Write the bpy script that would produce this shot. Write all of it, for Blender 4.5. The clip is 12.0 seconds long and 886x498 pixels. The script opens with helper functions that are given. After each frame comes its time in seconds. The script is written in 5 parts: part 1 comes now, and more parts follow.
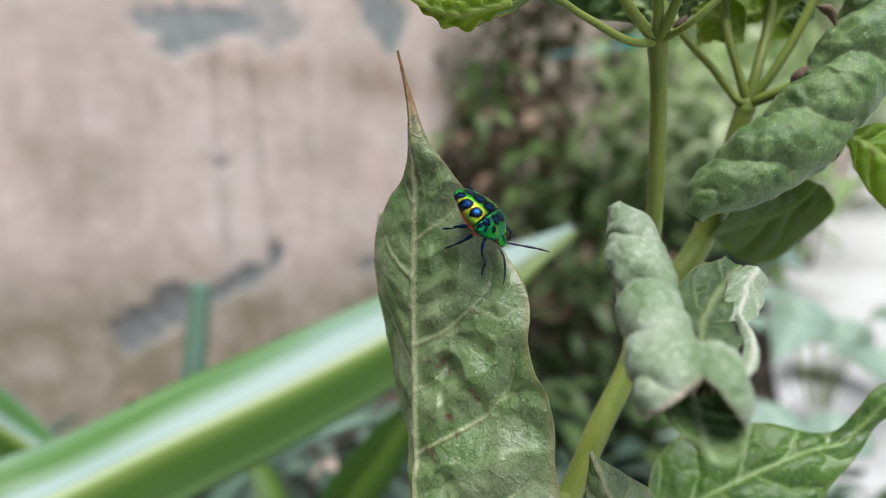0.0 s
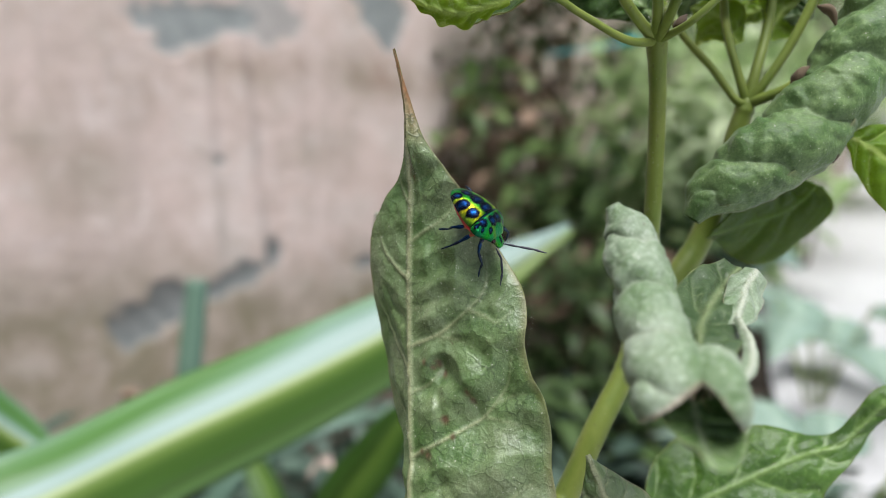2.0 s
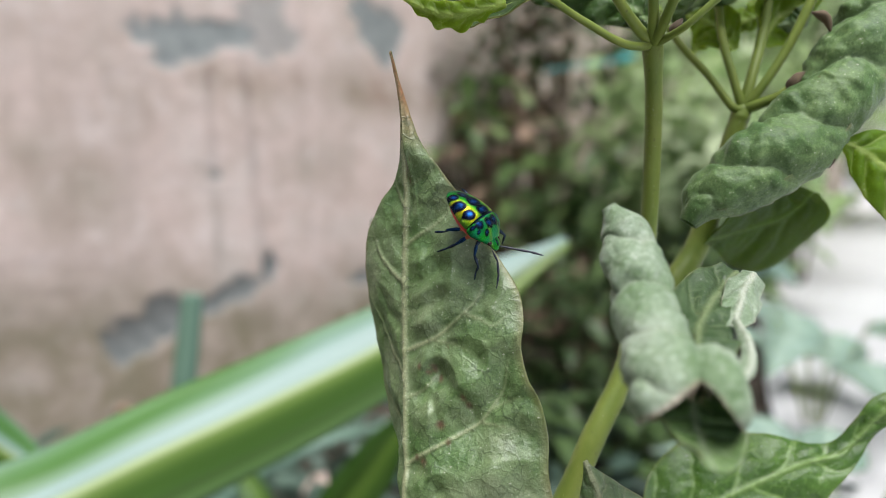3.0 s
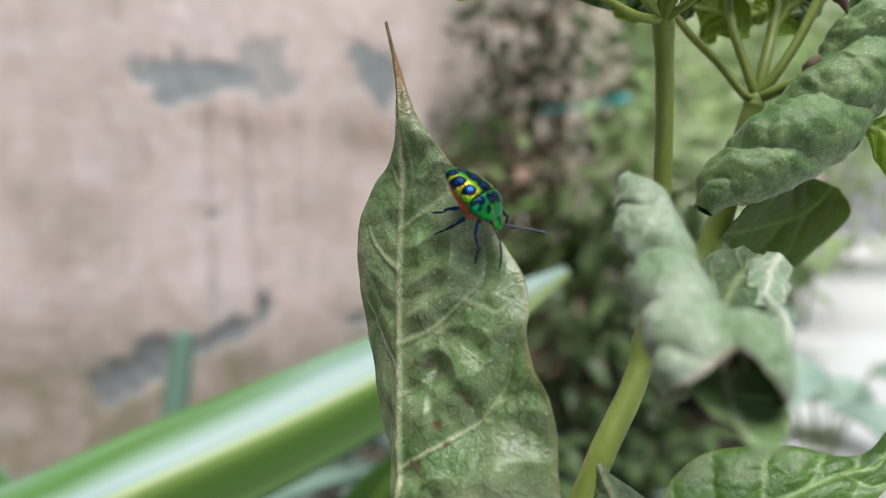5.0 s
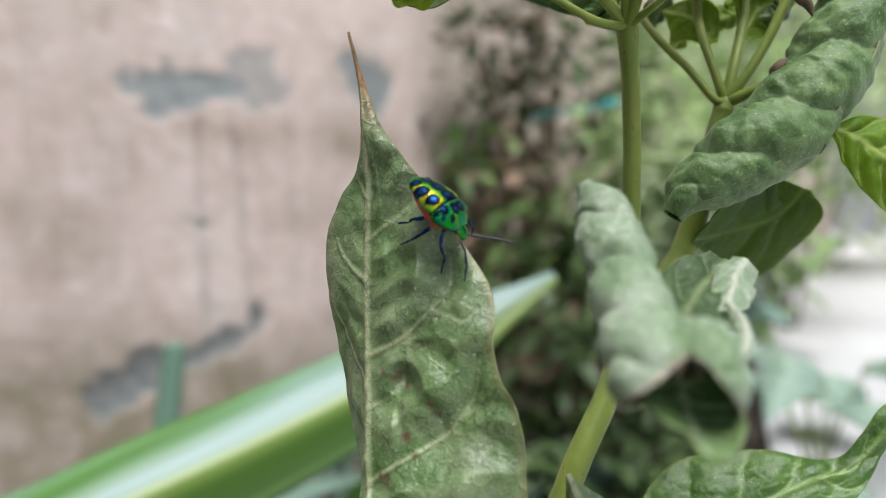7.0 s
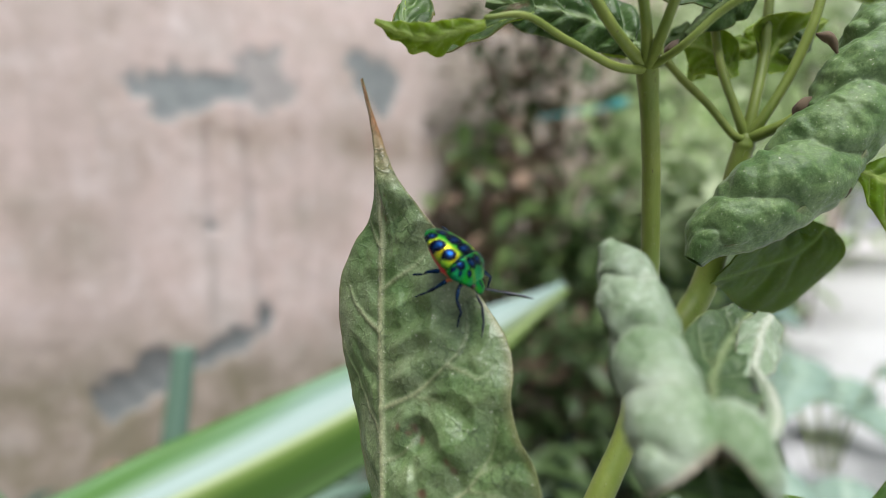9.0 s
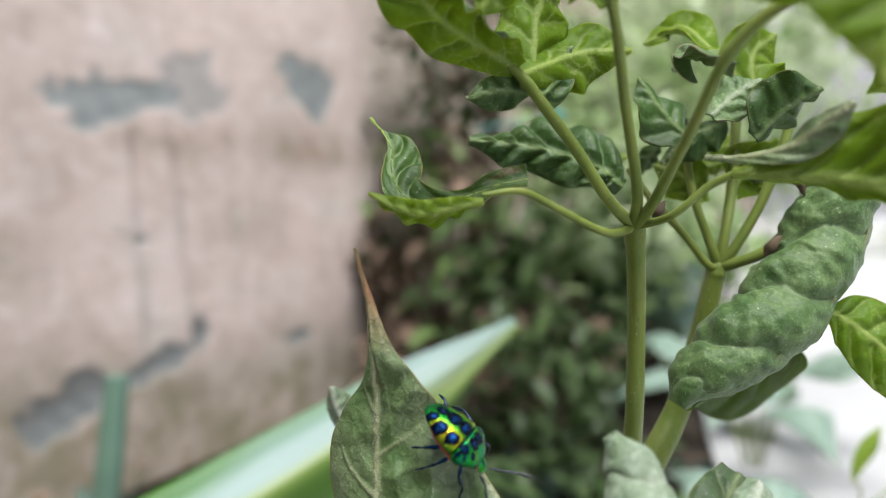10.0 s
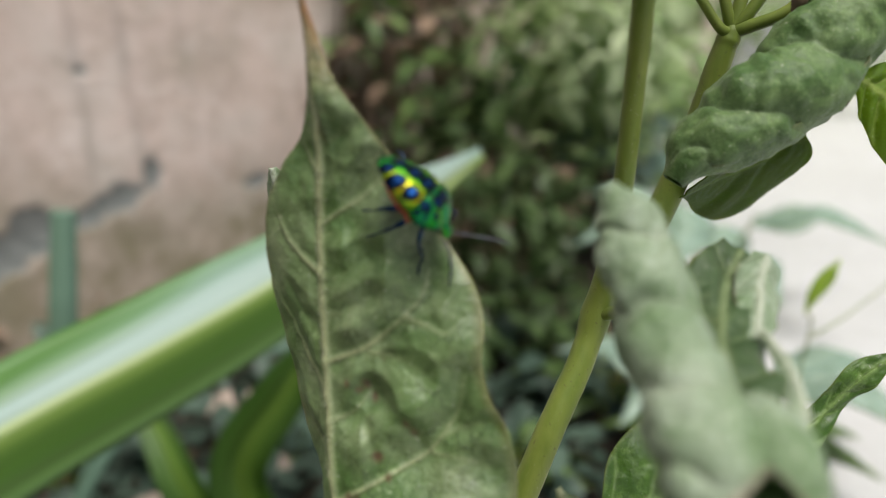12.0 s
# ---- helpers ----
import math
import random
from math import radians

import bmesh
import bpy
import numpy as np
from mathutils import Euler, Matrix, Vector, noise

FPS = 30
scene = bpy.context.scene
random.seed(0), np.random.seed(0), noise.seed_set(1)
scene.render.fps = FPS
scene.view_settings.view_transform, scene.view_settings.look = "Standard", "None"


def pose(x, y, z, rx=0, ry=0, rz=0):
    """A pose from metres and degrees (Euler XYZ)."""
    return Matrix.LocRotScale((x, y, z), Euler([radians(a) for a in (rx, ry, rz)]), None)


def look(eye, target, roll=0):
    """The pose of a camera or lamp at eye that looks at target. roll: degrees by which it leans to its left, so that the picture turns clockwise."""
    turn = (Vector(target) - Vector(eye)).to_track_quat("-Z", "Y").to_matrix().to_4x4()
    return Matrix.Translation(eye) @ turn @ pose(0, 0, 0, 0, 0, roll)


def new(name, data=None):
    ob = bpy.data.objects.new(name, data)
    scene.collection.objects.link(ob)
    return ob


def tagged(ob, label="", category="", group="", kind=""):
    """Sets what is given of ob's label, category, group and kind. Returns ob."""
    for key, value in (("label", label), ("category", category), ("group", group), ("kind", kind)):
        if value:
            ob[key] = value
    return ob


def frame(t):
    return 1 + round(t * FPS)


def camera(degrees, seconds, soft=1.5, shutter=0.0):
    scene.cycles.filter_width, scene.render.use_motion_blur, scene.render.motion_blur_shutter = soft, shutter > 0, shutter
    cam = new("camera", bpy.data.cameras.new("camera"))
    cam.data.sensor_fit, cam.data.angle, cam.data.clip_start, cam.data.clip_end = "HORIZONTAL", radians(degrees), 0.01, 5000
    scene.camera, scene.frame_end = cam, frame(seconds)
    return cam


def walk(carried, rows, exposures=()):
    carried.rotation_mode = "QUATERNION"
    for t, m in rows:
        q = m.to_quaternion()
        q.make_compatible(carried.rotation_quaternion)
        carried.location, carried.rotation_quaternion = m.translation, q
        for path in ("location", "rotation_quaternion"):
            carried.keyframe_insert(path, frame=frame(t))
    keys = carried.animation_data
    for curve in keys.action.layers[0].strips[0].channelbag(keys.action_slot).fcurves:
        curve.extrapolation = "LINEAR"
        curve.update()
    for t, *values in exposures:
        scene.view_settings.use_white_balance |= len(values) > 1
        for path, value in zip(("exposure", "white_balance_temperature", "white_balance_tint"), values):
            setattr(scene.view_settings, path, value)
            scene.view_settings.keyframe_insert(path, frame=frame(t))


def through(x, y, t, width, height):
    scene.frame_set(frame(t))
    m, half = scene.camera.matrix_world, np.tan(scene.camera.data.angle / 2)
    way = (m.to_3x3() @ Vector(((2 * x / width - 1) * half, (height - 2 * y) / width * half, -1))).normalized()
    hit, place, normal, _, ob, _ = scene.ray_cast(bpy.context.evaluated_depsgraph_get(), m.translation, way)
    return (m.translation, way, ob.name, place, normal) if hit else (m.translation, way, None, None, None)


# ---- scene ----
# ---- camera ----
cam = camera(67.55, 12.0, soft=0.35)
cam.data.dof.use_dof = True
cam.data.dof.focus_distance = 0.1135
cam.data.dof.aperture_fstop = 9.2
PATH = [
    (0, (0.00000, 0.00000, 0.36500), (-0.00000, 0.11838, 0.34534), -0.50),
    (0.5, (0.00010, 0.00052, 0.36505), (0.00037, 0.11885, 0.34510), -0.36),
    (1, (-0.00054, 0.00081, 0.36458), (-0.00018, 0.11913, 0.34458), -0.28),
    (1.5, (0.00014, 0.00152, 0.36520), (0.00041, 0.11985, 0.34524), -0.34),
    (2, (0.00014, 0.00129, 0.36538), (0.00066, 0.11959, 0.34525), -0.27),
    (2.5, (-0.00036, 0.00183, 0.36443), (0.00007, 0.12014, 0.34437), -0.21),
    (3, (0.00029, 0.00171, 0.36292), (0.00140, 0.12047, 0.34574), -0.08),
    (3.2, (0.00266, 0.00157, 0.36037), (0.00239, 0.12087, 0.34749), 0.05),
    (5, (0.00025, 0.00949, 0.35127), (0.00187, 0.12916, 0.34263), 0.17),
    (5.5, (0.00182, 0.00938, 0.35060), (0.00333, 0.12906, 0.34197), -0.23),
    (6, (0.00271, 0.00899, 0.35128), (0.00510, 0.12867, 0.34277), -0.60),
    (6.5, (0.00395, 0.00939, 0.35155), (0.00600, 0.12906, 0.34289), -1.25),
    (7, (0.00488, 0.01012, 0.35186), (0.00738, 0.12985, 0.34428), -0.81),
    (7.2, (0.00565, 0.00983, 0.35082), (0.00720, 0.12963, 0.34406), -0.96),
    (8.8, (0.00442, 0.01429, 0.35291), (0.00636, 0.13417, 0.34773), -1.56),
    (9, (0.00369, 0.01300, 0.36060), (0.00491, 0.13270, 0.35213), -0.95),
    (9.2, (0.00536, 0.00930, 0.36548), (0.00659, 0.12901, 0.35714), -0.87),
    (9.5, (-0.00136, 0.00450, 0.36730), (0.00283, 0.12426, 0.36094), -0.01),
    (9.7, (-0.00107, 0.00235, 0.38557), (0.00548, 0.12198, 0.37895), -2.19),
    (9.8, (-0.00165, 0.00831, 0.39190), (0.00850, 0.12757, 0.38324), -2.73),
    (10, (-0.00523, 0.01668, 0.38843), (0.00786, 0.13552, 0.37819), -1.59),
    (10.2, (-0.01077, 0.02428, 0.38075), (0.00408, 0.14242, 0.36585), -0.90),
    (10.5, (-0.01661, 0.02636, 0.37510), (-0.00063, 0.14311, 0.35239), -1.72),
    (10.8, (-0.01778, 0.02998, 0.37291), (-0.00003, 0.14484, 0.34303), -0.45),
    (11, (-0.01832, 0.03211, 0.37034), (0.00013, 0.14601, 0.33738), 0.13),
    (11.5, (-0.00644, 0.03041, 0.36826), (0.01294, 0.14326, 0.33235), 0.16),
    (12, (-0.00319, 0.03343, 0.36993), (0.01553, 0.14641, 0.33411), 0.32),
]

walk(cam, [(t, look(eye, target, roll)) for t, eye, target, roll in PATH],
     exposures=[(0.0, 0.90, 6500, 10), (9.0, 0.90, 6500, 10), (9.6, 0.95, 6500, 10), (10.2, 0.92, 6550, 10), (10.9, 0.68, 6950, 8), (12.0, 0.64, 7000, 8)])

# ---- light: a bright overcast sky over an open yard ----
world = bpy.data.worlds.new("world")
scene.world = world
world.use_nodes = True
wn, wl = world.node_tree.nodes, world.node_tree.links
sky = wn.new("ShaderNodeTexSky")
sky.sky_type, sky.sun_disc = "NISHITA", False
sky.sun_elevation, sky.sun_rotation = radians(68), radians(162)
sky.air_density, sky.dust_density, sky.ozone_density = 1.0, 4.0, 1.0
wl.new(sky.outputs[0], wn["Background"].inputs[0])
wn["Background"].inputs[1].default_value = 0.047
sun = new("sun", bpy.data.lights.new("sun", "SUN"))
sun.data.energy, sun.data.angle, sun.data.color = 3.25, radians(38), (0.99, 0.985, 1.0)
sun.matrix_world = look((0.22, -0.68, 1.8), (0, 0, 0))
scene.view_settings.exposure = 0.9

# ---- materials ----
def material(name, rough=0.6, metal=0.0, spec=0.4):
    m = bpy.data.materials.new(name)
    m.use_nodes = True
    b = m.node_tree.nodes["Principled BSDF"]
    b.inputs["Roughness"].default_value, b.inputs["Metallic"].default_value = rough, metal
    b.inputs["Specular IOR Level"].default_value = spec
    return m, m.node_tree.nodes, m.node_tree.links, b


def ramp(nodes, links, src, stops):
    r = nodes.new("ShaderNodeValToRGB")
    r.color_ramp.elements[0].position, r.color_ramp.elements[0].color = stops[0][0], (*stops[0][1], 1)
    r.color_ramp.elements[1].position, r.color_ramp.elements[1].color = stops[-1][0], (*stops[-1][1], 1)
    for p, c in stops[1:-1]:
        r.color_ramp.elements.new(p).color = (*c, 1)
    links.new(src, r.inputs[0])
    return r.outputs[0]


def tex_noise(nodes, links, scale, detail=4, rough=0.55, stretch=None):
    c = nodes.new("ShaderNodeTexCoord")
    n = nodes.new("ShaderNodeTexNoise")
    n.inputs["Scale"].default_value, n.inputs["Detail"].default_value, n.inputs["Roughness"].default_value = scale, detail, rough
    if stretch:
        mp = nodes.new("ShaderNodeMapping")
        mp.inputs["Scale"].default_value = stretch
        links.new(c.outputs["Object"], mp.inputs[0])
        links.new(mp.outputs[0], n.inputs["Vector"])
    else:
        links.new(c.outputs["Object"], n.inputs["Vector"])
    return n.outputs["Fac"]


def blend(nodes, links, fac, a, b, kind="MIX"):
    x = nodes.new("ShaderNodeMix")
    x.data_type, x.blend_type = "RGBA", kind
    for socket, v in ((x.inputs[0], fac), (x.inputs[6], a), (x.inputs[7], b)):
        if isinstance(v, bpy.types.NodeSocket):
            links.new(v, socket)
        elif isinstance(v, tuple):
            socket.default_value = (*v, 1)
        else:
            socket.default_value = v
    return x.outputs[2]


def bump(nodes, links, bsdf, height, strength, distance):
    b = nodes.new("ShaderNodeBump")
    b.inputs["Strength"].default_value, b.inputs["Distance"].default_value = strength, distance
    links.new(height, b.inputs["Height"])
    links.new(b.outputs[0], bsdf.inputs["Normal"])


def channels(nodes, links, name="mark"):
    a = nodes.new("ShaderNodeAttribute")
    a.attribute_name = name
    s = nodes.new("ShaderNodeSeparateColor")
    links.new(a.outputs["Color"], s.inputs[0])
    return s.outputs


def times(nodes, links, a, b):
    m = nodes.new("ShaderNodeMath")
    m.operation = "MULTIPLY"
    links.new(a, m.inputs[0])
    if isinstance(b, bpy.types.NodeSocket):
        links.new(b, m.inputs[1])
    else:
        m.inputs[1].default_value = b
    return m.outputs[0]


def leaf_material(name, dark, light, vein, edge, rough=0.55, through=0.25, fuzz=0.0, grain=900, spec=0.35, sunken=True, mottle=0.35, dusty_sheen=0.0, netted=0.12, tracery=None, gloss=0.0):
    """Leaf skin: two greens in patches, paler veins, browned rims and specks; the marks come from the mesh."""
    m, n, l, b = material(name, rough, 0, spec)
    ch = channels(n, l)
    big = tex_noise(n, l, 140, 5)
    fine = tex_noise(n, l, grain * 3, 6, 0.7)
    mott = tex_noise(n, l, grain * 1.1, 7, 0.72)
    col = ramp(n, l, big, [(0.37, dark), (0.63, light)])
    pale = tuple(min(1, c * 1.55 + 0.025) for c in light)
    deep = tuple(c * 0.55 for c in dark)
    col = blend(n, l, mottle, col, ramp(n, l, mott, [(0.34, deep), (0.5, dark), (0.62, light), (0.74, pale)]))
    # pale patches: part dust, part glossy sky sheen painted into the colour
    if dusty_sheen:
        d = tex_noise(n, l, 75, 6, 0.62)
        col = blend(n, l, times(n, l, ramp(n, l, d, [(0.44, (0, 0, 0)), (0.68, (1, 1, 1))]), dusty_sheen), col, (0.41, 0.40, 0.29))
    col = blend(n, l, times(n, l, ch[0], 0.85), col, vein)
    col = blend(n, l, ch[1], col, edge)
    specks = tex_noise(n, l, grain * 2.2, 2, 0.4)
    col = blend(n, l, times(n, l, ramp(n, l, specks, [(0.70, (0, 0, 0)), (0.76, (1, 1, 1))]), 0.6), col, (0.5, 0.48, 0.40))
    holes = tex_noise(n, l, grain * 0.8, 2, 0.4)
    col = blend(n, l, times(n, l, ramp(n, l, holes, [(0.20, (1, 1, 1)), (0.25, (0, 0, 0))]), 0.6), col, (0.10, 0.06, 0.03))
    col = blend(n, l, ch[2], col, (0.11, 0.06, 0.03))
    l.new(col, b.inputs["Base Color"])
    l.new(ramp(n, l, mott, [(0.3, (rough - 0.12,) * 3), (0.7, (rough + 0.15,) * 3)]), b.inputs["Roughness"])
    # a net of small veins in the relief
    c = n.new("ShaderNodeTexCoord")
    v = n.new("ShaderNodeTexVoronoi")
    v.feature, v.inputs["Scale"].default_value = "DISTANCE_TO_EDGE", 330
    w = n.new("ShaderNodeTexNoise")
    w.inputs["Scale"].default_value = 500
    l.new(c.outputs["Object"], w.inputs["Vector"])
    ad = n.new("ShaderNodeVectorMath")
    ad.operation = "MULTIPLY_ADD"
    ad.inputs[1].default_value = (0.0026, 0.0026, 0.0026)
    l.new(w.outputs["Color"], ad.inputs[0])
    l.new(c.outputs["Object"], ad.inputs[2])
    l.new(ad.outputs[0], v.inputs["Vector"])
    net = ramp(n, l, v.outputs["Distance"], [(0.0, (0, 0, 0)), (0.3, (1, 1, 1))] if sunken else [(0.0, (1, 1, 1)), (0.10, (0, 0, 0))])
    lines = ramp(n, l, v.outputs["Distance"], [(0.0, (1, 1, 1)), (0.035, (0.8, 0.8, 0.8)), (0.065, (0, 0, 0))])
    patchy = ramp(n, l, tex_noise(n, l, 190, 4, 0.6), [(0.45, (0, 0, 0)), (0.62, (1, 1, 1))])
    col = blend(n, l, times(n, l, times(n, l, lines, patchy), netted), col, tracery or vein)
    col = blend(n, l, 0.5, col, blend(n, l, 1.0, col, ramp(n, l, fine, [(0.36, (0.50, 0.52, 0.45)), (0.5, (1, 1, 1)), (0.66, (1.5, 1.45, 1.5))]), "MULTIPLY"))
    l.new(col, b.inputs["Base Color"])
    h = blend(n, l, 0.5, net, fine)
    mid = tex_noise(n, l, grain * 0.9, 5, 0.65)
    bump(n, l, b, blend(n, l, 0.72, h, mid), 0.9, 0.00036)
    if gloss:
        b.inputs["Coat Weight"].default_value, b.inputs["Coat Roughness"].default_value, b.inputs["Coat IOR"].default_value = gloss, 0.42, 1.6
    if fuzz:
        b.inputs["Sheen Weight"].default_value, b.inputs["Sheen Roughness"].default_value = fuzz, 0.45
        b.inputs["Sheen Tint"].default_value = (0.9, 1.0, 0.9, 1)
    t = n.new("ShaderNodeBsdfTranslucent")
    l.new(blend(n, l, 0.62, col, (0.80, 0.96, 0.16)), t.inputs[0])
    x = n.new("ShaderNodeMixShader")
    x.inputs[0].default_value = through
    l.new(b.outputs[0], x.inputs[1])
    l.new(t.outputs[0], x.inputs[2])
    l.new(x.outputs[0], n["Material Output"].inputs[0])
    return m


UNDER = leaf_material("leaf_underside", (0.056, 0.122, 0.026), (0.145, 0.222, 0.080), (0.36, 0.375, 0.21), (0.29, 0.125, 0.05), 0.40, 0.08, 0.0, spec=0.8, sunken=False, mottle=0.45, dusty_sheen=0.26, netted=0.6, tracery=(0.025, 0.05, 0.010), gloss=0.10)
FELT = leaf_material("felted_leaf", (0.044, 0.108, 0.020), (0.160, 0.250, 0.086), (0.28, 0.35, 0.21), (0.36, 0.20, 0.17), 0.52, 0.08, 0.10, spec=0.45, mottle=0.5, tracery=(0.04, 0.08, 0.02), netted=0.3)
PALE_FELT = leaf_material("pale_felted_leaf", (0.115, 0.190, 0.085), (0.36, 0.425, 0.335), (0.44, 0.47, 0.38), (0.46, 0.28, 0.25), 0.52, 0.08, 0.12, spec=0.4, mottle=0.45, tracery=(0.10, 0.16, 0.06), netted=0.35)
UPPER = leaf_material("leaf_upper_side", (0.022, 0.060, 0.010), (0.052, 0.112, 0.022), (0.17, 0.25, 0.09), (0.17, 0.15, 0.04), 0.42, 0.12, 0.0, spec=0.32, mottle=0.25, netted=0.35)
DULL = leaf_material("dull_leaf", (0.028, 0.060, 0.018), (0.070, 0.115, 0.048), (0.17, 0.22, 0.10), (0.15, 0.17, 0.05), 0.5, 0.05, spec=0.4, mottle=0.35, netted=0.35)
GLOSSY = leaf_material("glossy_leaf", (0.030, 0.085, 0.010), (0.070, 0.155, 0.020), (0.21, 0.32, 0.10), (0.17, 0.17, 0.04), 0.36, 0.15, spec=0.5, mottle=0.3, netted=0.6, tracery=(0.15, 0.26, 0.06))
BACKLIT = leaf_material("backlit_leaf", (0.070, 0.155, 0.010), (0.135, 0.245, 0.018), (0.40, 0.48, 0.16), (0.24, 0.20, 0.06), 0.42, 0.50, mottle=0.35, netted=0.5)
OPEN_GREEN = leaf_material("open_blade", (0.014, 0.048, 0.003), (0.034, 0.092, 0.006), (0.11, 0.20, 0.04), (0.16, 0.18, 0.03), 0.5, 0.28, spec=0.15, mottle=0.3, netted=0.35)
FRESH = leaf_material("fresh_leaf", (0.150, 0.285, 0.014), (0.245, 0.390, 0.028), (0.60, 0.68, 0.28), (0.24, 0.20, 0.06), 0.42, 0.68, 0.0, mottle=0.35, netted=0.6)


def stem_material(name, a, b_, rough=0.5):
    m, n, l, b = material(name, rough, 0, 0.35)
    col = ramp(n, l, tex_noise(n, l, 160, 4, 0.6, (1, 1, 0.25)), [(0.3, a), (0.7, b_)])
    dots = tex_noise(n, l, 1500, 2, 0.5)
    col = blend(n, l, times(n, l, ramp(n, l, dots, [(0.66, (0, 0, 0)), (0.74, (1, 1, 1))]), 0.5), col, (0.07, 0.05, 0.025))
    l.new(col, b.inputs["Base Color"])
    bump(n, l, b, tex_noise(n, l, 900, 4, 0.6, (1, 1, 0.15)), 0.5, 0.0002)
    b.inputs["Subsurface Weight"].default_value = 0.0
    b.inputs["Sheen Weight"].default_value = 0.05
    return m


STEM = stem_material("green_stem", (0.100, 0.155, 0.018), (0.195, 0.240, 0.045))
BARK = stem_material("dry_stem", (0.05, 0.035, 0.022), (0.12, 0.085, 0.05), 0.8)


def strap_material(name, stops):
    """Strap leaf: stripes from its upper rim to its lower one, with fine lengthwise lines."""
    m, n, l, b = material(name, 0.45, 0, 0.4)
    ch = channels(n, l)
    col = ramp(n, l, ch[2], stops)
    lines = n.new("ShaderNodeTexNoise")
    lines.inputs["Scale"].default_value, lines.inputs["Detail"].default_value = 1.0, 4
    mul = times(n, l, ch[2], 60.0)
    com = n.new("ShaderNodeCombineXYZ")
    l.new(mul, com.inputs[0])
    l.new(times(n, l, ch[0], 3.0), com.inputs[1])
    l.new(com.outputs[0], lines.inputs["Vector"])
    col = blend(n, l, 0.35, col, blend(n, l, 1.0, col, ramp(n, l, lines.outputs["Fac"], [(0.3, (0.45, 0.55, 0.35)), (0.7, (1.2, 1.2, 1.2))]), "MULTIPLY"))
    l.new(col, b.inputs["Base Color"])
    t = n.new("ShaderNodeBsdfTranslucent")
    l.new(col, t.inputs[0])
    x = n.new("ShaderNodeMixShader")
    x.inputs[0].default_value = 0.22
    l.new(b.outputs[0], x.inputs[1])
    l.new(t.outputs[0], x.inputs[2])
    l.new(x.outputs[0], n["Material Output"].inputs[0])
    return m


STRAP = strap_material("variegated_strap", [(0.0, (0.15, 0.26, 0.17)), (0.10, (0.10, 0.215, 0.075)), (0.22, (0.055, 0.155, 0.022)), (0.31, (0.11, 0.225, 0.10)), (0.39, (0.25, 0.355, 0.34)), (0.45, (0.25, 0.345, 0.30)), (0.50, (0.28, 0.36, 0.15)), (0.56, (0.135, 0.215, 0.042)), (0.66, (0.052, 0.12, 0.013)), (0.80, (0.034, 0.088, 0.008)), (0.87, (0.033, 0.076, 0.008)), (0.93, (0.075, 0.15, 0.04)), (1.0, (0.085, 0.16, 0.055))])
STRAP_DARK = strap_material("green_strap", [(0.0, (0.030, 0.085, 0.008)), (0.35, (0.045, 0.110, 0.010)), (0.5, (0.095, 0.175, 0.022)), (0.65, (0.085, 0.165, 0.020)), (0.8, (0.045, 0.110, 0.010)), (1.0, (0.028, 0.078, 0.008))])
STRAP_BLUE = strap_material("bluish_strap", [(0.0, (0.10, 0.17, 0.12)), (0.5, (0.14, 0.235, 0.18)), (1.0, (0.07, 0.13, 0.10))])


def crown_material(name, dark, light, through=0.25, rough=0.5):
    m, n, l, b = material(name, rough, 0, 0.35)
    g = n.new("ShaderNodeNewGeometry")
    col = ramp(n, l, g.outputs["Random Per Island"], [(0.0, dark), (1.0, light)])
    col = blend(n, l, 0.4, col, ramp(n, l, tex_noise(n, l, 60, 3), [(0.3, dark), (0.7, light)]))
    l.new(col, b.inputs["Base Color"])
    t = n.new("ShaderNodeBsdfTranslucent")
    l.new(col, t.inputs[0])
    x = n.new("ShaderNodeMixShader")
    x.inputs[0].default_value = through
    l.new(b.outputs[0], x.inputs[1])
    l.new(t.outputs[0], x.inputs[2])
    l.new(x.outputs[0], n["Material Output"].inputs[0])
    return m


# dark foliage; low in the bed its colour stands in for shade
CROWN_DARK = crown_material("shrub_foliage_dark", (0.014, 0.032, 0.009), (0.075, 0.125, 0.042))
CROWN_MID = crown_material("shrub_foliage", (0.036, 0.080, 0.018), (0.17, 0.265, 0.085))
# paler copies of the foliage: background brightness put into the leaf colour
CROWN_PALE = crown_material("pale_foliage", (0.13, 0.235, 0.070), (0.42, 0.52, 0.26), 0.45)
CROWN_BRIGHTENED = crown_material("brightened_foliage", (0.32, 0.42, 0.22), (0.62, 0.70, 0.48), 0.45)
CROWN_BLUE = crown_material("bluish_foliage", (0.10, 0.17, 0.14), (0.24, 0.34, 0.29))
# bluish foliage darkened to near black, shade put into the colour
CROWN_DEEP_SHADE = crown_material("shaded_bluish_foliage", (0.015, 0.035, 0.024), (0.11, 0.17, 0.13))
CROWN_DRY = crown_material("dry_foliage", (0.07, 0.048, 0.03), (0.21, 0.145, 0.10), 0.1, 0.8)


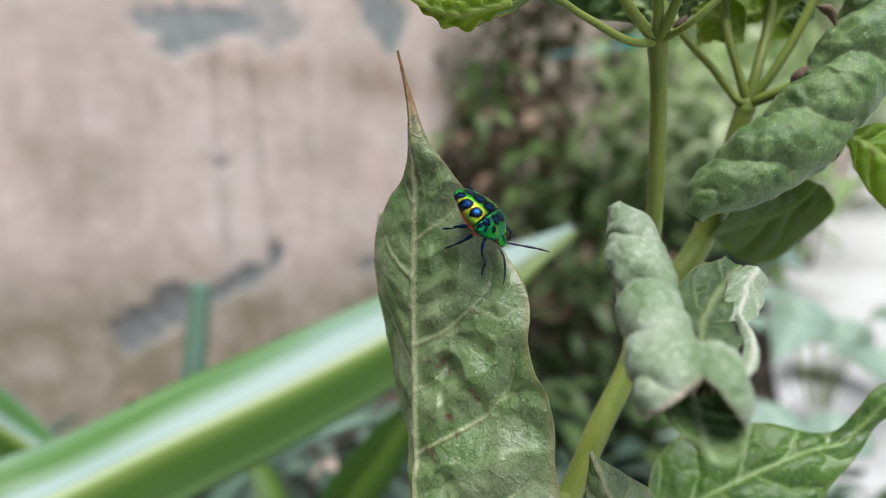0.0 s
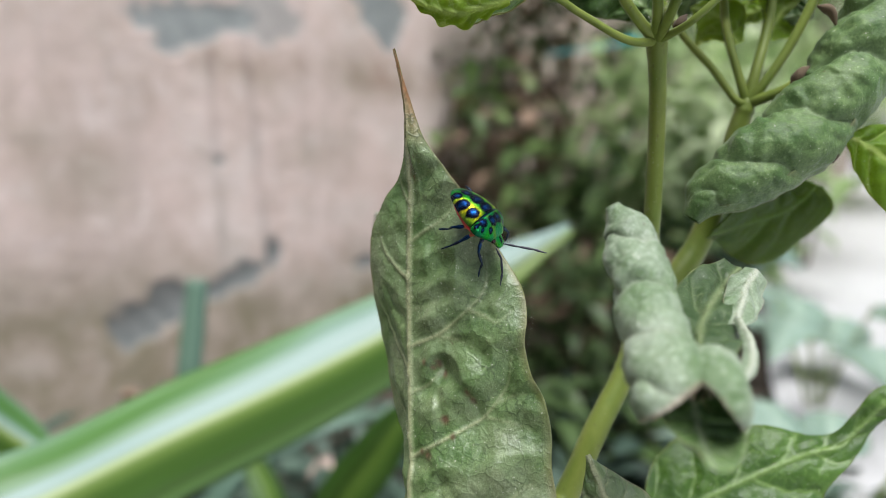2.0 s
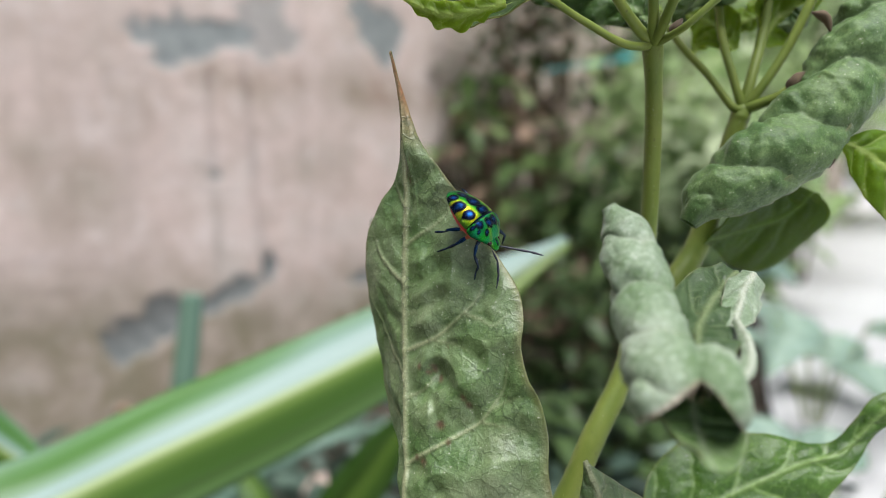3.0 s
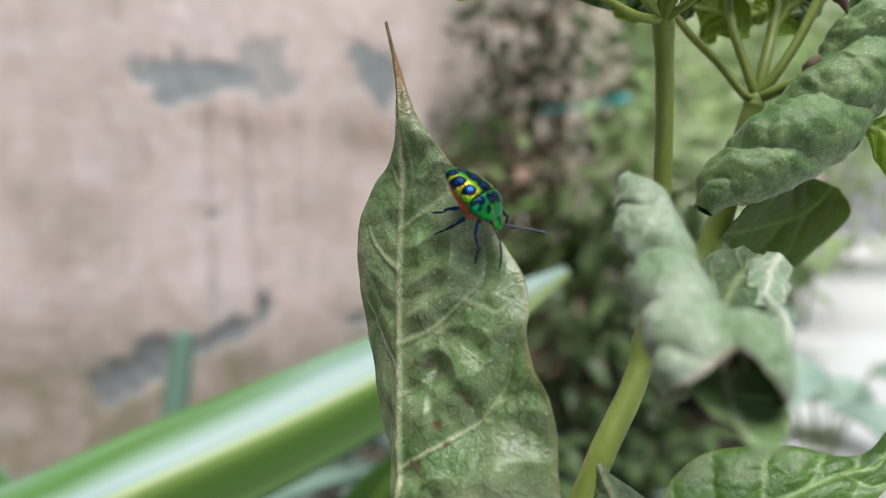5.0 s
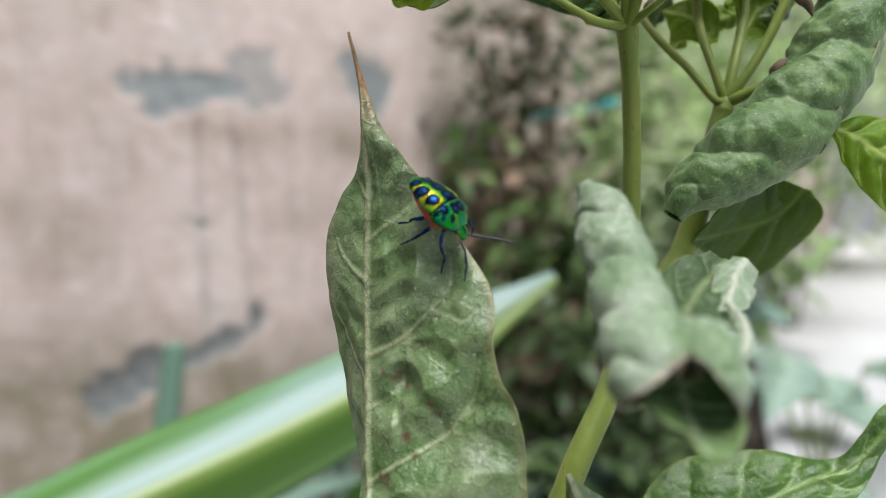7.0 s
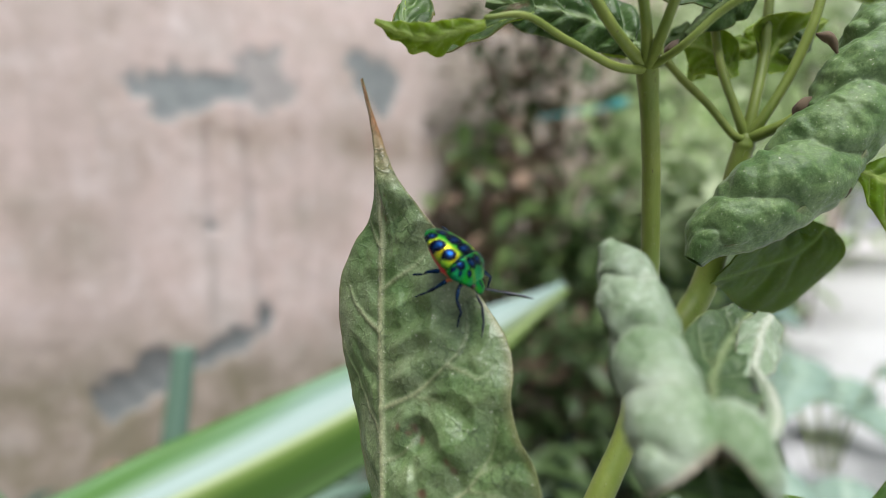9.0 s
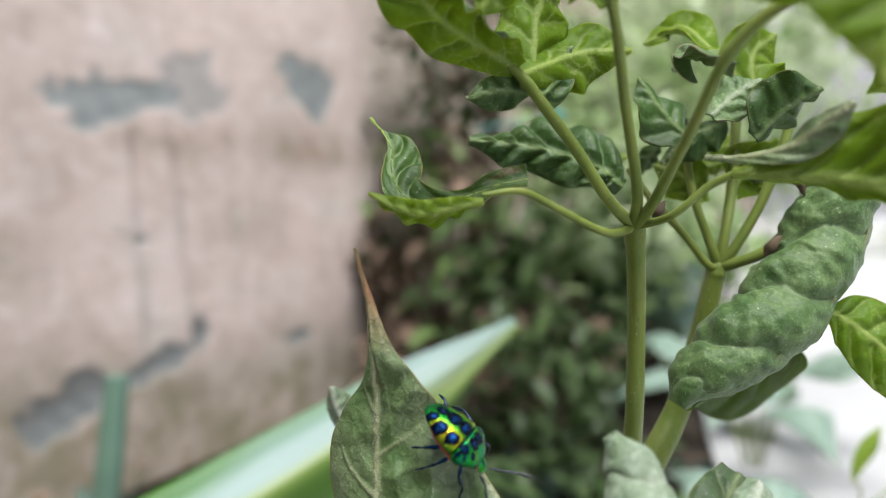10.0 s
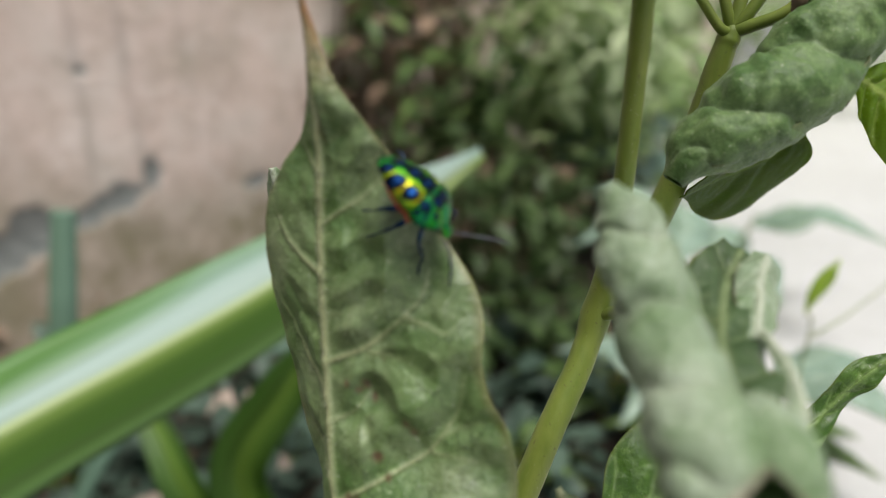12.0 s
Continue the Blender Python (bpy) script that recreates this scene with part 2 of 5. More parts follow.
def plaster_material():
    """Old pink distemper over lime plaster: blotches, runs of damp, grey cement where it has come off."""
    m, n, l, b = material("old_pink_plaster", 0.9, 0, 0.2)
    ch = channels(n, l)
    rust = n.new("ShaderNodeAttribute")
    rust.attribute_name = "mark"
    col = ramp(n, l, tex_noise(n, l, 5, 6, 0.6), [(0.3, (0.52, 0.445, 0.395)), (0.5, (0.65, 0.535, 0.490)), (0.72, (0.65, 0.59, 0.55))])
    runs = tex_noise(n, l, 9, 5, 0.6, (1, 1, 0.12))
    col = blend(n, l, times(n, l, ramp(n, l, runs, [(0.5, (0, 0, 0)), (0.72, (1, 1, 1))]), 0.6), col, (0.53, 0.45, 0.41))
    blot = tex_noise(n, l, 13, 6, 0.65)
    col = blend(n, l, times(n, l, ramp(n, l, blot, [(0.54, (0, 0, 0)), (0.7, (1, 1, 1))]), 0.32), col, (0.27, 0.20, 0.155))
    stain = tex_noise(n, l, 27, 8, 0.68)
    col = blend(n, l, times(n, l, ramp(n, l, stain, [(0.49, (0, 0, 0)), (0.62, (1, 1, 1))]), 0.42), col, (0.42, 0.34, 0.285))
    chalk = tex_noise(n, l, 19, 8, 0.7)
    col = blend(n, l, times(n, l, ramp(n, l, chalk, [(0.53, (0, 0, 0)), (0.64, (1, 1, 1))]), 0.6), col, (0.74, 0.66, 0.63))
    streak = tex_noise(n, l, 46, 4, 0.6, (1, 1, 0.06))
    col = blend(n, l, times(n, l, ramp(n, l, streak, [(0.56, (0, 0, 0)), (0.70, (1, 1, 1))]), 0.30), col, (0.40, 0.35, 0.31))
    damp = blend(n, l, 0.5, ch[1], ramp(n, l, tex_noise(n, l, 15, 6, 0.7), [(0.40, (0, 0, 0)), (0.58, (1, 1, 1))]), "MULTIPLY")
    col = blend(n, l, damp, col, (0.26, 0.235, 0.165))
    col = blend(n, l, times(n, l, rust.outputs["Alpha"], ramp(n, l, tex_noise(n, l, 21, 6, 0.65), [(0.36, (0, 0, 0)), (0.56, (1, 1, 1))])), col, (0.34, 0.25, 0.195))
    grey = ramp(n, l, tex_noise(n, l, 40, 6, 0.7), [(0.3, (0.21, 0.235, 0.235)), (0.7, (0.35, 0.375, 0.365))])
    col = blend(n, l, ch[0], col, grey)
    # cracks, and the painted shade inside the flaked patches
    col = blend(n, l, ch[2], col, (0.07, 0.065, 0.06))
    l.new(col, b.inputs["Base Color"])
    bump(n, l, b, blend(n, l, 0.5, tex_noise(n, l, 60, 8, 0.7), tex_noise(n, l, 400, 4, 0.7)), 0.35, 0.002)
    return m


PLASTER = plaster_material()


def ground_material(name, a, b_, c_, scale, rough=0.95, rel=0.006):
    m, n, l, b = material(name, rough, 0, 0.2)
    col = ramp(n, l, tex_noise(n, l, scale, 8, 0.65), [(0.3, a), (0.55, b_), (0.75, c_)])
    col = blend(n, l, 0.4, col, ramp(n, l, tex_noise(n, l, scale * 9, 5, 0.7), [(0.35, a), (0.7, c_)]))
    l.new(col, b.inputs["Base Color"])
    bump(n, l, b, tex_noise(n, l, scale * 6, 8, 0.7), 0.7, rel)
    return m


SOIL = ground_material("damp_soil", (0.022, 0.018, 0.014), (0.050, 0.040, 0.030), (0.11, 0.09, 0.07), 12)
CONCRETE = ground_material("pale_concrete", (0.58, 0.585, 0.585), (0.68, 0.69, 0.70), (0.75, 0.765, 0.785), 3, 0.85, 0.002)
STONE = ground_material("broken_plaster_lump", (0.30, 0.24, 0.20), (0.42, 0.34, 0.29), (0.52, 0.44, 0.39), 20)
FARWALL = ground_material("far_wall_paint", (0.80, 0.785, 0.77), (0.86, 0.85, 0.84), (0.89, 0.88, 0.87), 2)

# ---- bug skins ----
def shell_material():
    """Metallic cuticle: colours laid on the mesh, punctured with tiny pits."""
    m, n, l, b = material("jewel_cuticle", 0.36, 0.92, 0.5)
    a = n.new("ShaderNodeAttribute")
    a.attribute_name = "shade"
    c = n.new("ShaderNodeTexCoord")
    v = n.new("ShaderNodeTexVoronoi")
    v.inputs["Scale"].default_value = 3900
    l.new(c.outputs["Object"], v.inputs["Vector"])
    pits = ramp(n, l, v.outputs["Distance"], [(0.10, (0.15, 0.15, 0.15)), (0.50, (1, 1, 1))])
    lw = n.new("ShaderNodeTexNoise")
    lw.inputs["Scale"].default_value = 900
    l.new(c.outputs["Object"], lw.inputs["Vector"])
    col = blend(n, l, times(n, l, lw.outputs["Fac"], 0.35), a.outputs["Color"], (0.010, 0.27, 0.035), "MIX")
    col = blend(n, l, 0.75, col, blend(n, l, 1.0, col, pits, "MULTIPLY"))
    col = blend(n, l, a.outputs["Alpha"], col, a.outputs["Color"])
    l.new(col, b.inputs["Base Color"])
    bump(n, l, b, pits, 0.9, 0.00012)
    b.inputs["Coat Weight"].default_value, b.inputs["Coat Roughness"].default_value = 0.0, 0.2
    return m


SHELL = shell_material()


def plain(name, colour, rough, metal=0.0, scale=1200):
    m, n, l, b = material(name, rough, metal, 0.5)
    l.new(ramp(n, l, tex_noise(n, l, scale, 4), [(0.3, tuple(0.65 * c for c in colour)), (0.7, colour)]), b.inputs["Base Color"])
    return m


RED = plain("red_margin", (0.55, 0.03, 0.035), 0.4)
BLACK_BLUE = plain("blue_black_leg", (0.012, 0.03, 0.06), 0.25, 0.6)
BLUE = plain("bright_blue_leg", (0.004, 0.042, 0.125), 0.25, 0.8)
ORANGE = plain("orange_thigh", (0.42, 0.10, 0.025), 0.45)
FEELER = plain("dark_antenna", (0.012, 0.016, 0.03), 0.45)
EYE_MAT = plain("dark_eye", (0.03, 0.008, 0.008), 0.15)
HAIR = plain("pale_hair", (0.6, 0.58, 0.5), 0.6)

MM = 0.001
BODY = 1.035 * MM


# ---- mesh helpers ----
def smooth_path(pts, n):
    """Points along a curve through pts (Catmull-Rom), n + 1 of them."""
    p = [Vector(q) for q in pts]
    p = [2 * p[0] - p[1]] + p + [2 * p[-1] - p[-2]]
    out = []
    for i in range(n + 1):
        f = i / n * (len(p) - 3)
        k = min(int(f), len(p) - 4)
        t = f - k
        a, b, c, d = p[k:k + 4]
        out.append(0.5 * ((2 * b) + (c - a) * t + (2 * a - 5 * b + 4 * c - d) * t * t + (3 * b - a - 3 * c + d) * t * t * t))
    return out


def along(values, u):
    """A smooth value between those of an even list."""
    if not isinstance(values, (list, tuple)):
        return values
    f = u * (len(values) - 1)
    k = min(int(f), len(values) - 2)
    t = f - k
    a, b, c, d = values[max(k - 1, 0)], values[k], values[k + 1], values[min(k + 2, len(values) - 1)]
    return 0.5 * ((2 * b) + (c - a) * t + (2 * a - 5 * b + 4 * c - d) * t * t + (3 * b - a - 3 * c + d) * t * t * t)


def mesh_object(name, verts, faces, mats, parent=None, label="", marks=None, attr="mark", smooth=True):
    me = bpy.data.meshes.new(name)
    me.from_pydata([tuple(v) for v in verts], [], faces)
    for m in mats if isinstance(mats, (list, tuple)) else [mats]:
        me.materials.append(m)
    if marks is not None:
        at = me.color_attributes.new(attr, "FLOAT_COLOR", "POINT")
        at.data.foreach_set("color", np.array(marks, dtype=np.float32).ravel())
    if smooth:
        me.polygons.foreach_set("use_smooth", [True] * len(me.polygons))
    me.update()
    ob = new(name, me)
    if parent:
        ob.parent = parent
    if label:
        tagged(ob, label)
    return ob


def part(name, bm, mat, parent, label=""):
    me = bpy.data.meshes.new(name)
    bm.to_mesh(me)
    bm.free()
    me.materials.append(mat)
    me.polygons.foreach_set("use_smooth", [True] * len(me.polygons))
    ob = new(name, me)
    ob.parent = parent
    if label:
        tagged(ob, label)
    return ob


def grid_faces(nu, nv, wrap=False):
    f = []
    for i in range(nu):
        for j in range(nv if wrap else nv - 1):
            a, b = i * nv + j, i * nv + (j + 1) % nv
            f.append((a, b, b + nv, a + nv))
    return f


def tube(name, pts, radii, mat, parent, label="", sides=14, n=40, knots=(), bumpy=0.03):
    """A round stem along pts; knots: (u, swelling)."""
    path = smooth_path(pts, n)
    rings = []
    for i, p in enumerate(path):
        u = i / n
        t = (path[min(i + 1, n)] - path[max(i - 1, 0)]).normalized()
        r = max(along(radii, u), 1e-5)
        for ku, kr in knots:
            r *= 1 + kr * math.exp(-((u - ku) / 0.03) ** 2)
        if i == 0:
            rings += [(p - t * r * 0.85, t, r * 0.35), (p - t * r * 0.5, t, r * 0.8)]
        rings.append((p, t, r))
        if i == n:
            rings += [(p + t * r * 0.5, t, r * 0.8), (p + t * r * 0.85, t, r * 0.35)]
    verts, ref = [], Vector((0.3, -1, 0.2))
    for p, t, r in rings:
        ref = (ref - ref.dot(t) * t).normalized()
        side = t.cross(ref)
        for j in range(sides):
            a = 2 * math.pi * j / sides
            k = r * (1 + bumpy * noise.noise(p * 300 + Vector((math.cos(a), math.sin(a), 0))))
            verts.append(p + k * (math.cos(a) * ref + math.sin(a) * side))
    last = len(rings) - 1
    faces = grid_faces(last, sides, True)
    faces += [tuple(range(sides))[::-1], tuple(last * sides + j for j in range(sides))]
    return mesh_object(name, verts, faces, mat, parent, label)


def web(lines, left, right, long, nu, nv):
    """For each point of a blade's grid: the distance to the nearest line, in metres, how pale the line makes it, and a ridge along it."""
    us = np.linspace(0, 1, nu + 1)
    ss = np.linspace(-1, 1, 2 * nv + 1)
    half = np.array([[along(left, u), along(right, u)] for u in us])
    across = np.where(ss[None, :] < 0, half[:, :1], half[:, 1:]) * ss[None, :]
    up = np.repeat(us[:, None] * long, 2 * nv + 1, 1)
    gap, pale, ridge = np.full(across.shape, 1.0), np.zeros(across.shape), np.zeros(across.shape)
    for pts, width, force in lines:
        flat = [Vector((u, v, 0)) for u, v in pts]
        line = smooth_path(flat, 6 * (len(flat) - 1))
        xy = [(q.x * long, q.y * along(right if q.y > 0 else left, q.x)) for q in line]
        for k in range(len(xy) - 1):
            (u0, v0), (u1, v1) = xy[k], xy[k + 1]
            du, dv = u1 - u0, v1 - v0
            f = np.clip(((up - u0) * du + (across - v0) * dv) / (du * du + dv * dv + 1e-12), 0, 1)
            d = np.hypot(up - u0 - f * du, across - v0 - f * dv)
            along_line = (k + f) / (len(xy) - 1)
            thin = width * MM * (1 - 0.6 * along_line)
            fade = force * (1 - 0.75 * along_line ** 1.5)
            gap = np.minimum(gap, d + 0.004 * (1 - force) * 0.5)
            pale = np.maximum(pale, fade * np.exp(-(d / thin) ** 4))
            ridge = np.maximum(ridge, fade * np.exp(-(d / (1.5 * thin)) ** 2))
    return gap, pale, ridge


def leaf(name, rib, face, left, right, parent, mats, label="", fold=(0, 0), curl=(0, 0), quilt=0.0006, veins=6, slant=0.9,
         ruffle=0.0, waves=3, nu=60, nv=22, thick=0.00025, rib_r=0.0004, edge_tint=0.6, tip_tint=0.0, seed=0, spots=(), phase=0.0, cells=0.00015, show=0.4, net=None, creases=(), pillow=0.0012, swell=0.0):
    """A leaf blade along its midrib, from base to tip. left and right: half widths along it; fold: the angle at which
    each half leaves the rib, away from the face; curl: how much it turns on towards its rim. net: side veins as lines of
    (place along the rib, place across, left below zero), with width and force; creases: sunken folds in the same way."""
    path = smooth_path(rib, nu)
    if net:
        long = sum((path[i + 1] - path[i]).length for i in range(nu))
        gap, pale, ridge = web(net, left, right, long, nu, nv)
        dent = web(creases, left, right, long, nu, nv)[2] if creases else ridge * 0
    face0 = [Vector(f).normalized() for f in (face if isinstance(face, list) else [face, face])]
    verts, marks = [], []
    for i, p in enumerate(path):
        u = i / nu
        t = (path[min(i + 1, nu)] - path[max(i - 1, 0)]).normalized()
        k = u * (len(face0) - 1)
        a = min(int(k), len(face0) - 2)
        nrm = face0[a].lerp(face0[a + 1], k - a)
        nrm = (nrm - nrm.dot(t) * t).normalized()
        side = t.cross(nrm)
        for j in range(-nv, nv + 1):
            s, sg = abs(j) / nv, (1 if j > 0 else -1)
            q = 1 if j > 0 else 0
            w = max(along((left, right)[q], u), 1e-5)
            f0, c0 = along(fold[q], u), along(curl[q], u)
            if abs(c0) > 1e-3:
                x = (math.sin(f0 + c0 * s) - math.sin(f0)) / c0
                z = (math.cos(f0) - math.cos(f0 + c0 * s)) / c0
            else:
                x, z = s * math.cos(f0), s * math.sin(f0)
            ang = f0 + c0 * s
            up = nrm * math.cos(ang) + side * sg * math.sin(ang)
            ph = u * veins - s * slant * (w / max(along(right, 0.5), 1e-4)) ** 0.5 + 0.35 * q + phase + 0.34 * noise.noise(Vector((u * 4, s * 1.6, seed + q))) + 0.06 * noise.noise(Vector((u * 17, s * 6, seed + q)))
            fr = ph - round(ph)
            slim = min(1, w / 0.005)
            env = slim * min(1, s * 5) * (1 - s ** 6) * min(1, 8 * u, 8 * (1 - u))
            if net:
                g = gap[i, j + nv]
                lift = 1 + 0.6 * noise.noise((p + side * sg * w * s) * 95 + Vector((seed, 3, 0)))
                h = pillow * (1.0 if q else 0.45) * lift * (1 - math.exp(-(g / 0.0060) ** 1.3)) * slim * min(1, s * 5) * (1 - 0.7 * s ** 5) - 0.0008 * dent[i, j + nv] * slim
            else:
                h = quilt * (2 * abs(math.sin(math.pi * fr)) ** 0.8 - 1) * env
            if swell:
                q2 = p + side * sg * w * s
                h += swell * slim * (noise.noise(q2 * 70 + Vector((seed, 0, 0))) + 0.30 * noise.noise(q2 * 190)) * min(1, s * 4)
            h += cells * pucker(p + side * sg * w * s, 260) * min(1, s * 6)
            q3 = p + side * sg * w * s
            h += (0.30 * quilt * noise.noise(q3 * 230) + 0.16 * quilt * noise.noise(q3 * 520)) * env
            h += slim * ruffle * math.sin(2 * math.pi * (waves * u + 0.4 * q + 0.3 * noise.noise(Vector((u * 4, q, seed + 5))))) * s ** 2
            vein = math.exp(-(fr / max(0.032, 0.9 * veins / nu)) ** 2) * min(1, u * 10) * (1 - 0.5 * s) * min(1, max(0, 8 - 8 * u))
            if net:
                vein = pale[i, j + nv]
                h += 0.00022 * ridge[i, j + nv]
            ribm = math.exp(-(s * w / (rib_r * 1.3)) ** 2)
            h += rib_r * 0.9 * ribm + rib_r * 0.5 * vein * min(1, s * 12 if net else 1)
            verts.append(p + side * sg * w * x - nrm * w * z + up * h)
            rim = max(0, (s - 0.93) / 0.07) * edge_tint * (0.6 + 0.6 * noise.noise(Vector((u * 9, q * 7, seed))))
            rim = max(rim, tip_tint * max(0, min(1, (u - 0.78) / 0.09)) * min(1, max(0, 0.6 + 0.9 * noise.noise(p * 260) + 0.35 * sg * s)))
            spot = 0.0
            for su, ss, sr in spots:
                d = math.hypot((u - su) * 0.09, (ss - sg * s) * 0.022) / sr
                d += 0.5 * noise.noise(p * 1500)
                spot = max(spot, min(1, max(0, 1.4 - d)))
            marks.append((min(1, max(show * vein, 0.9 * ribm)), min(1, max(0, rim)), min(1, spot), 1))
    cols = 2 * nv + 1
    ob = mesh_object(name, verts, grid_faces(nu, cols), list(mats), parent, label, marks)
    so = ob.modifiers.new("thickness", "SOLIDIFY")
    so.thickness, so.offset, so.material_offset, so.material_offset_rim = thick, -1, len(mats) - 1, 0
    return ob


def rolled_leaf(name, axis, radii, face, parent, mats, label="", lobes=5, twist=0.6, turns=1.12, depth=0.3, cut=0.0, cut_at=0.0, notch=2.0, nu=190, ns=130, edge_tint=0.8, seed=0, shift=0.0, phase=0.0, calm=0.0, fine=0.00025):
    """A blade rolled into a puckered scroll: bulges wind round it, its rim lies along it as a seam."""
    path = smooth_path(axis, nu)
    ref = Vector(face)
    frames = []
    for i, p in enumerate(path):
        t = (path[min(i + 1, nu)] - path[max(i - 1, 0)]).normalized()
        ref = (ref - ref.dot(t) * t).normalized()
        frames.append((p, ref.copy(), t.cross(ref)))
    verts, marks = [], []
    for i in range(nu + 1):
        for j in range(ns + 1):
            th = shift + 2 * math.pi * turns * (j / ns)
            u = i / nu
            front = max(0, 1 - abs((th - cut_at + math.pi) % (2 * math.pi) - math.pi) / notch)
            uu = u * (1 - cut * front)
            k = uu * nu
            a = min(int(k), nu - 1)
            p = frames[a][0].lerp(frames[a + 1][0], k - a)
            rf = frames[a][1].lerp(frames[a + 1][1], k - a)
            sd = frames[a][2].lerp(frames[a + 1][2], k - a)
            r0 = max(along(radii, uu), 1e-4)
            ph = phase + uu * lobes + twist * th / (2 * math.pi) + 0.25 * noise.noise(Vector((uu * 5, th, seed)))
            lob = abs(math.sin(math.pi * ph)) ** 0.55
            lob += 0.08 * abs(math.sin(math.pi * (2.7 * ph + 0.8 * noise.noise(Vector((uu * 9, th * 2, seed + 3))))))
            small = noise.noise(p * 420 + Vector((math.cos(th), math.sin(th), seed)) * 1.6)
            dp = along(depth, uu) * (1 - abs(calm) * max(0, math.copysign(1, calm) * math.sin(th)))
            r = r0 * (1 - dp + dp * 1.25 * lob + 0.10 * small + 0.10 * (j / ns)) + fine * pucker(p + r0 * (math.cos(th) * rf + math.sin(th) * sd), 230)
            verts.append(p + r * (math.cos(th) * rf + math.sin(th) * sd))
            edge = max(0, (j / ns - 0.97) / 0.03, (0.03 - j / ns) / 0.03, (u - 0.978) / 0.022 if cut else 0)
            vein = max(0, 1 - lob) ** 3 * 0.55
            marks.append((min(1, vein), min(1, edge) * edge_tint * (0.7 + 0.5 * small), 0, 1))
    ob = mesh_object(name, verts, grid_faces(nu, ns + 1), list(mats), parent, label, marks)
    so = ob.modifiers.new("thickness", "SOLIDIFY")
    so.thickness, so.offset, so.material_offset, so.material_offset_rim = 0.0003, -1, len(mats) - 1, 0
    return ob


def pucker(p, scale):
    """Raised cells with sunken seams between them, 0 to 1."""
    d, _ = noise.voronoi(p * scale + 0.35 * noise.noise_vector(p * scale * 0.7))
    return min(1.0, 1.6 * (d[1] - d[0]))


def thing(name, at, label, category, group="", kind=""):
    ob = new(name)
    ob.location = at
    ob.empty_display_size = 0.02
    tagged(ob, label, category, group, kind)
    bpy.context.view_layer.update()
    return ob


def settle(root):
    """Parts were made in world places: keep them there under a root that stands elsewhere."""
    inv = Matrix.Translation(root.location).inverted()
    for o in root.children:
        o.matrix_parent_inverse = inv


# ---- the yard: soil bed, old wall, concrete path ----
WALL_AT, WALL_DIR = Vector((-0.336, 1.083, 0)), Vector((0.6354, 0.7722, 0))
WALL_OUT = Vector((0.7722, -0.6354, 0))


def wall_point(a, z, out=0.0):
    return WALL_AT + WALL_DIR * a + WALL_OUT * out + Vector((0, 0, z))


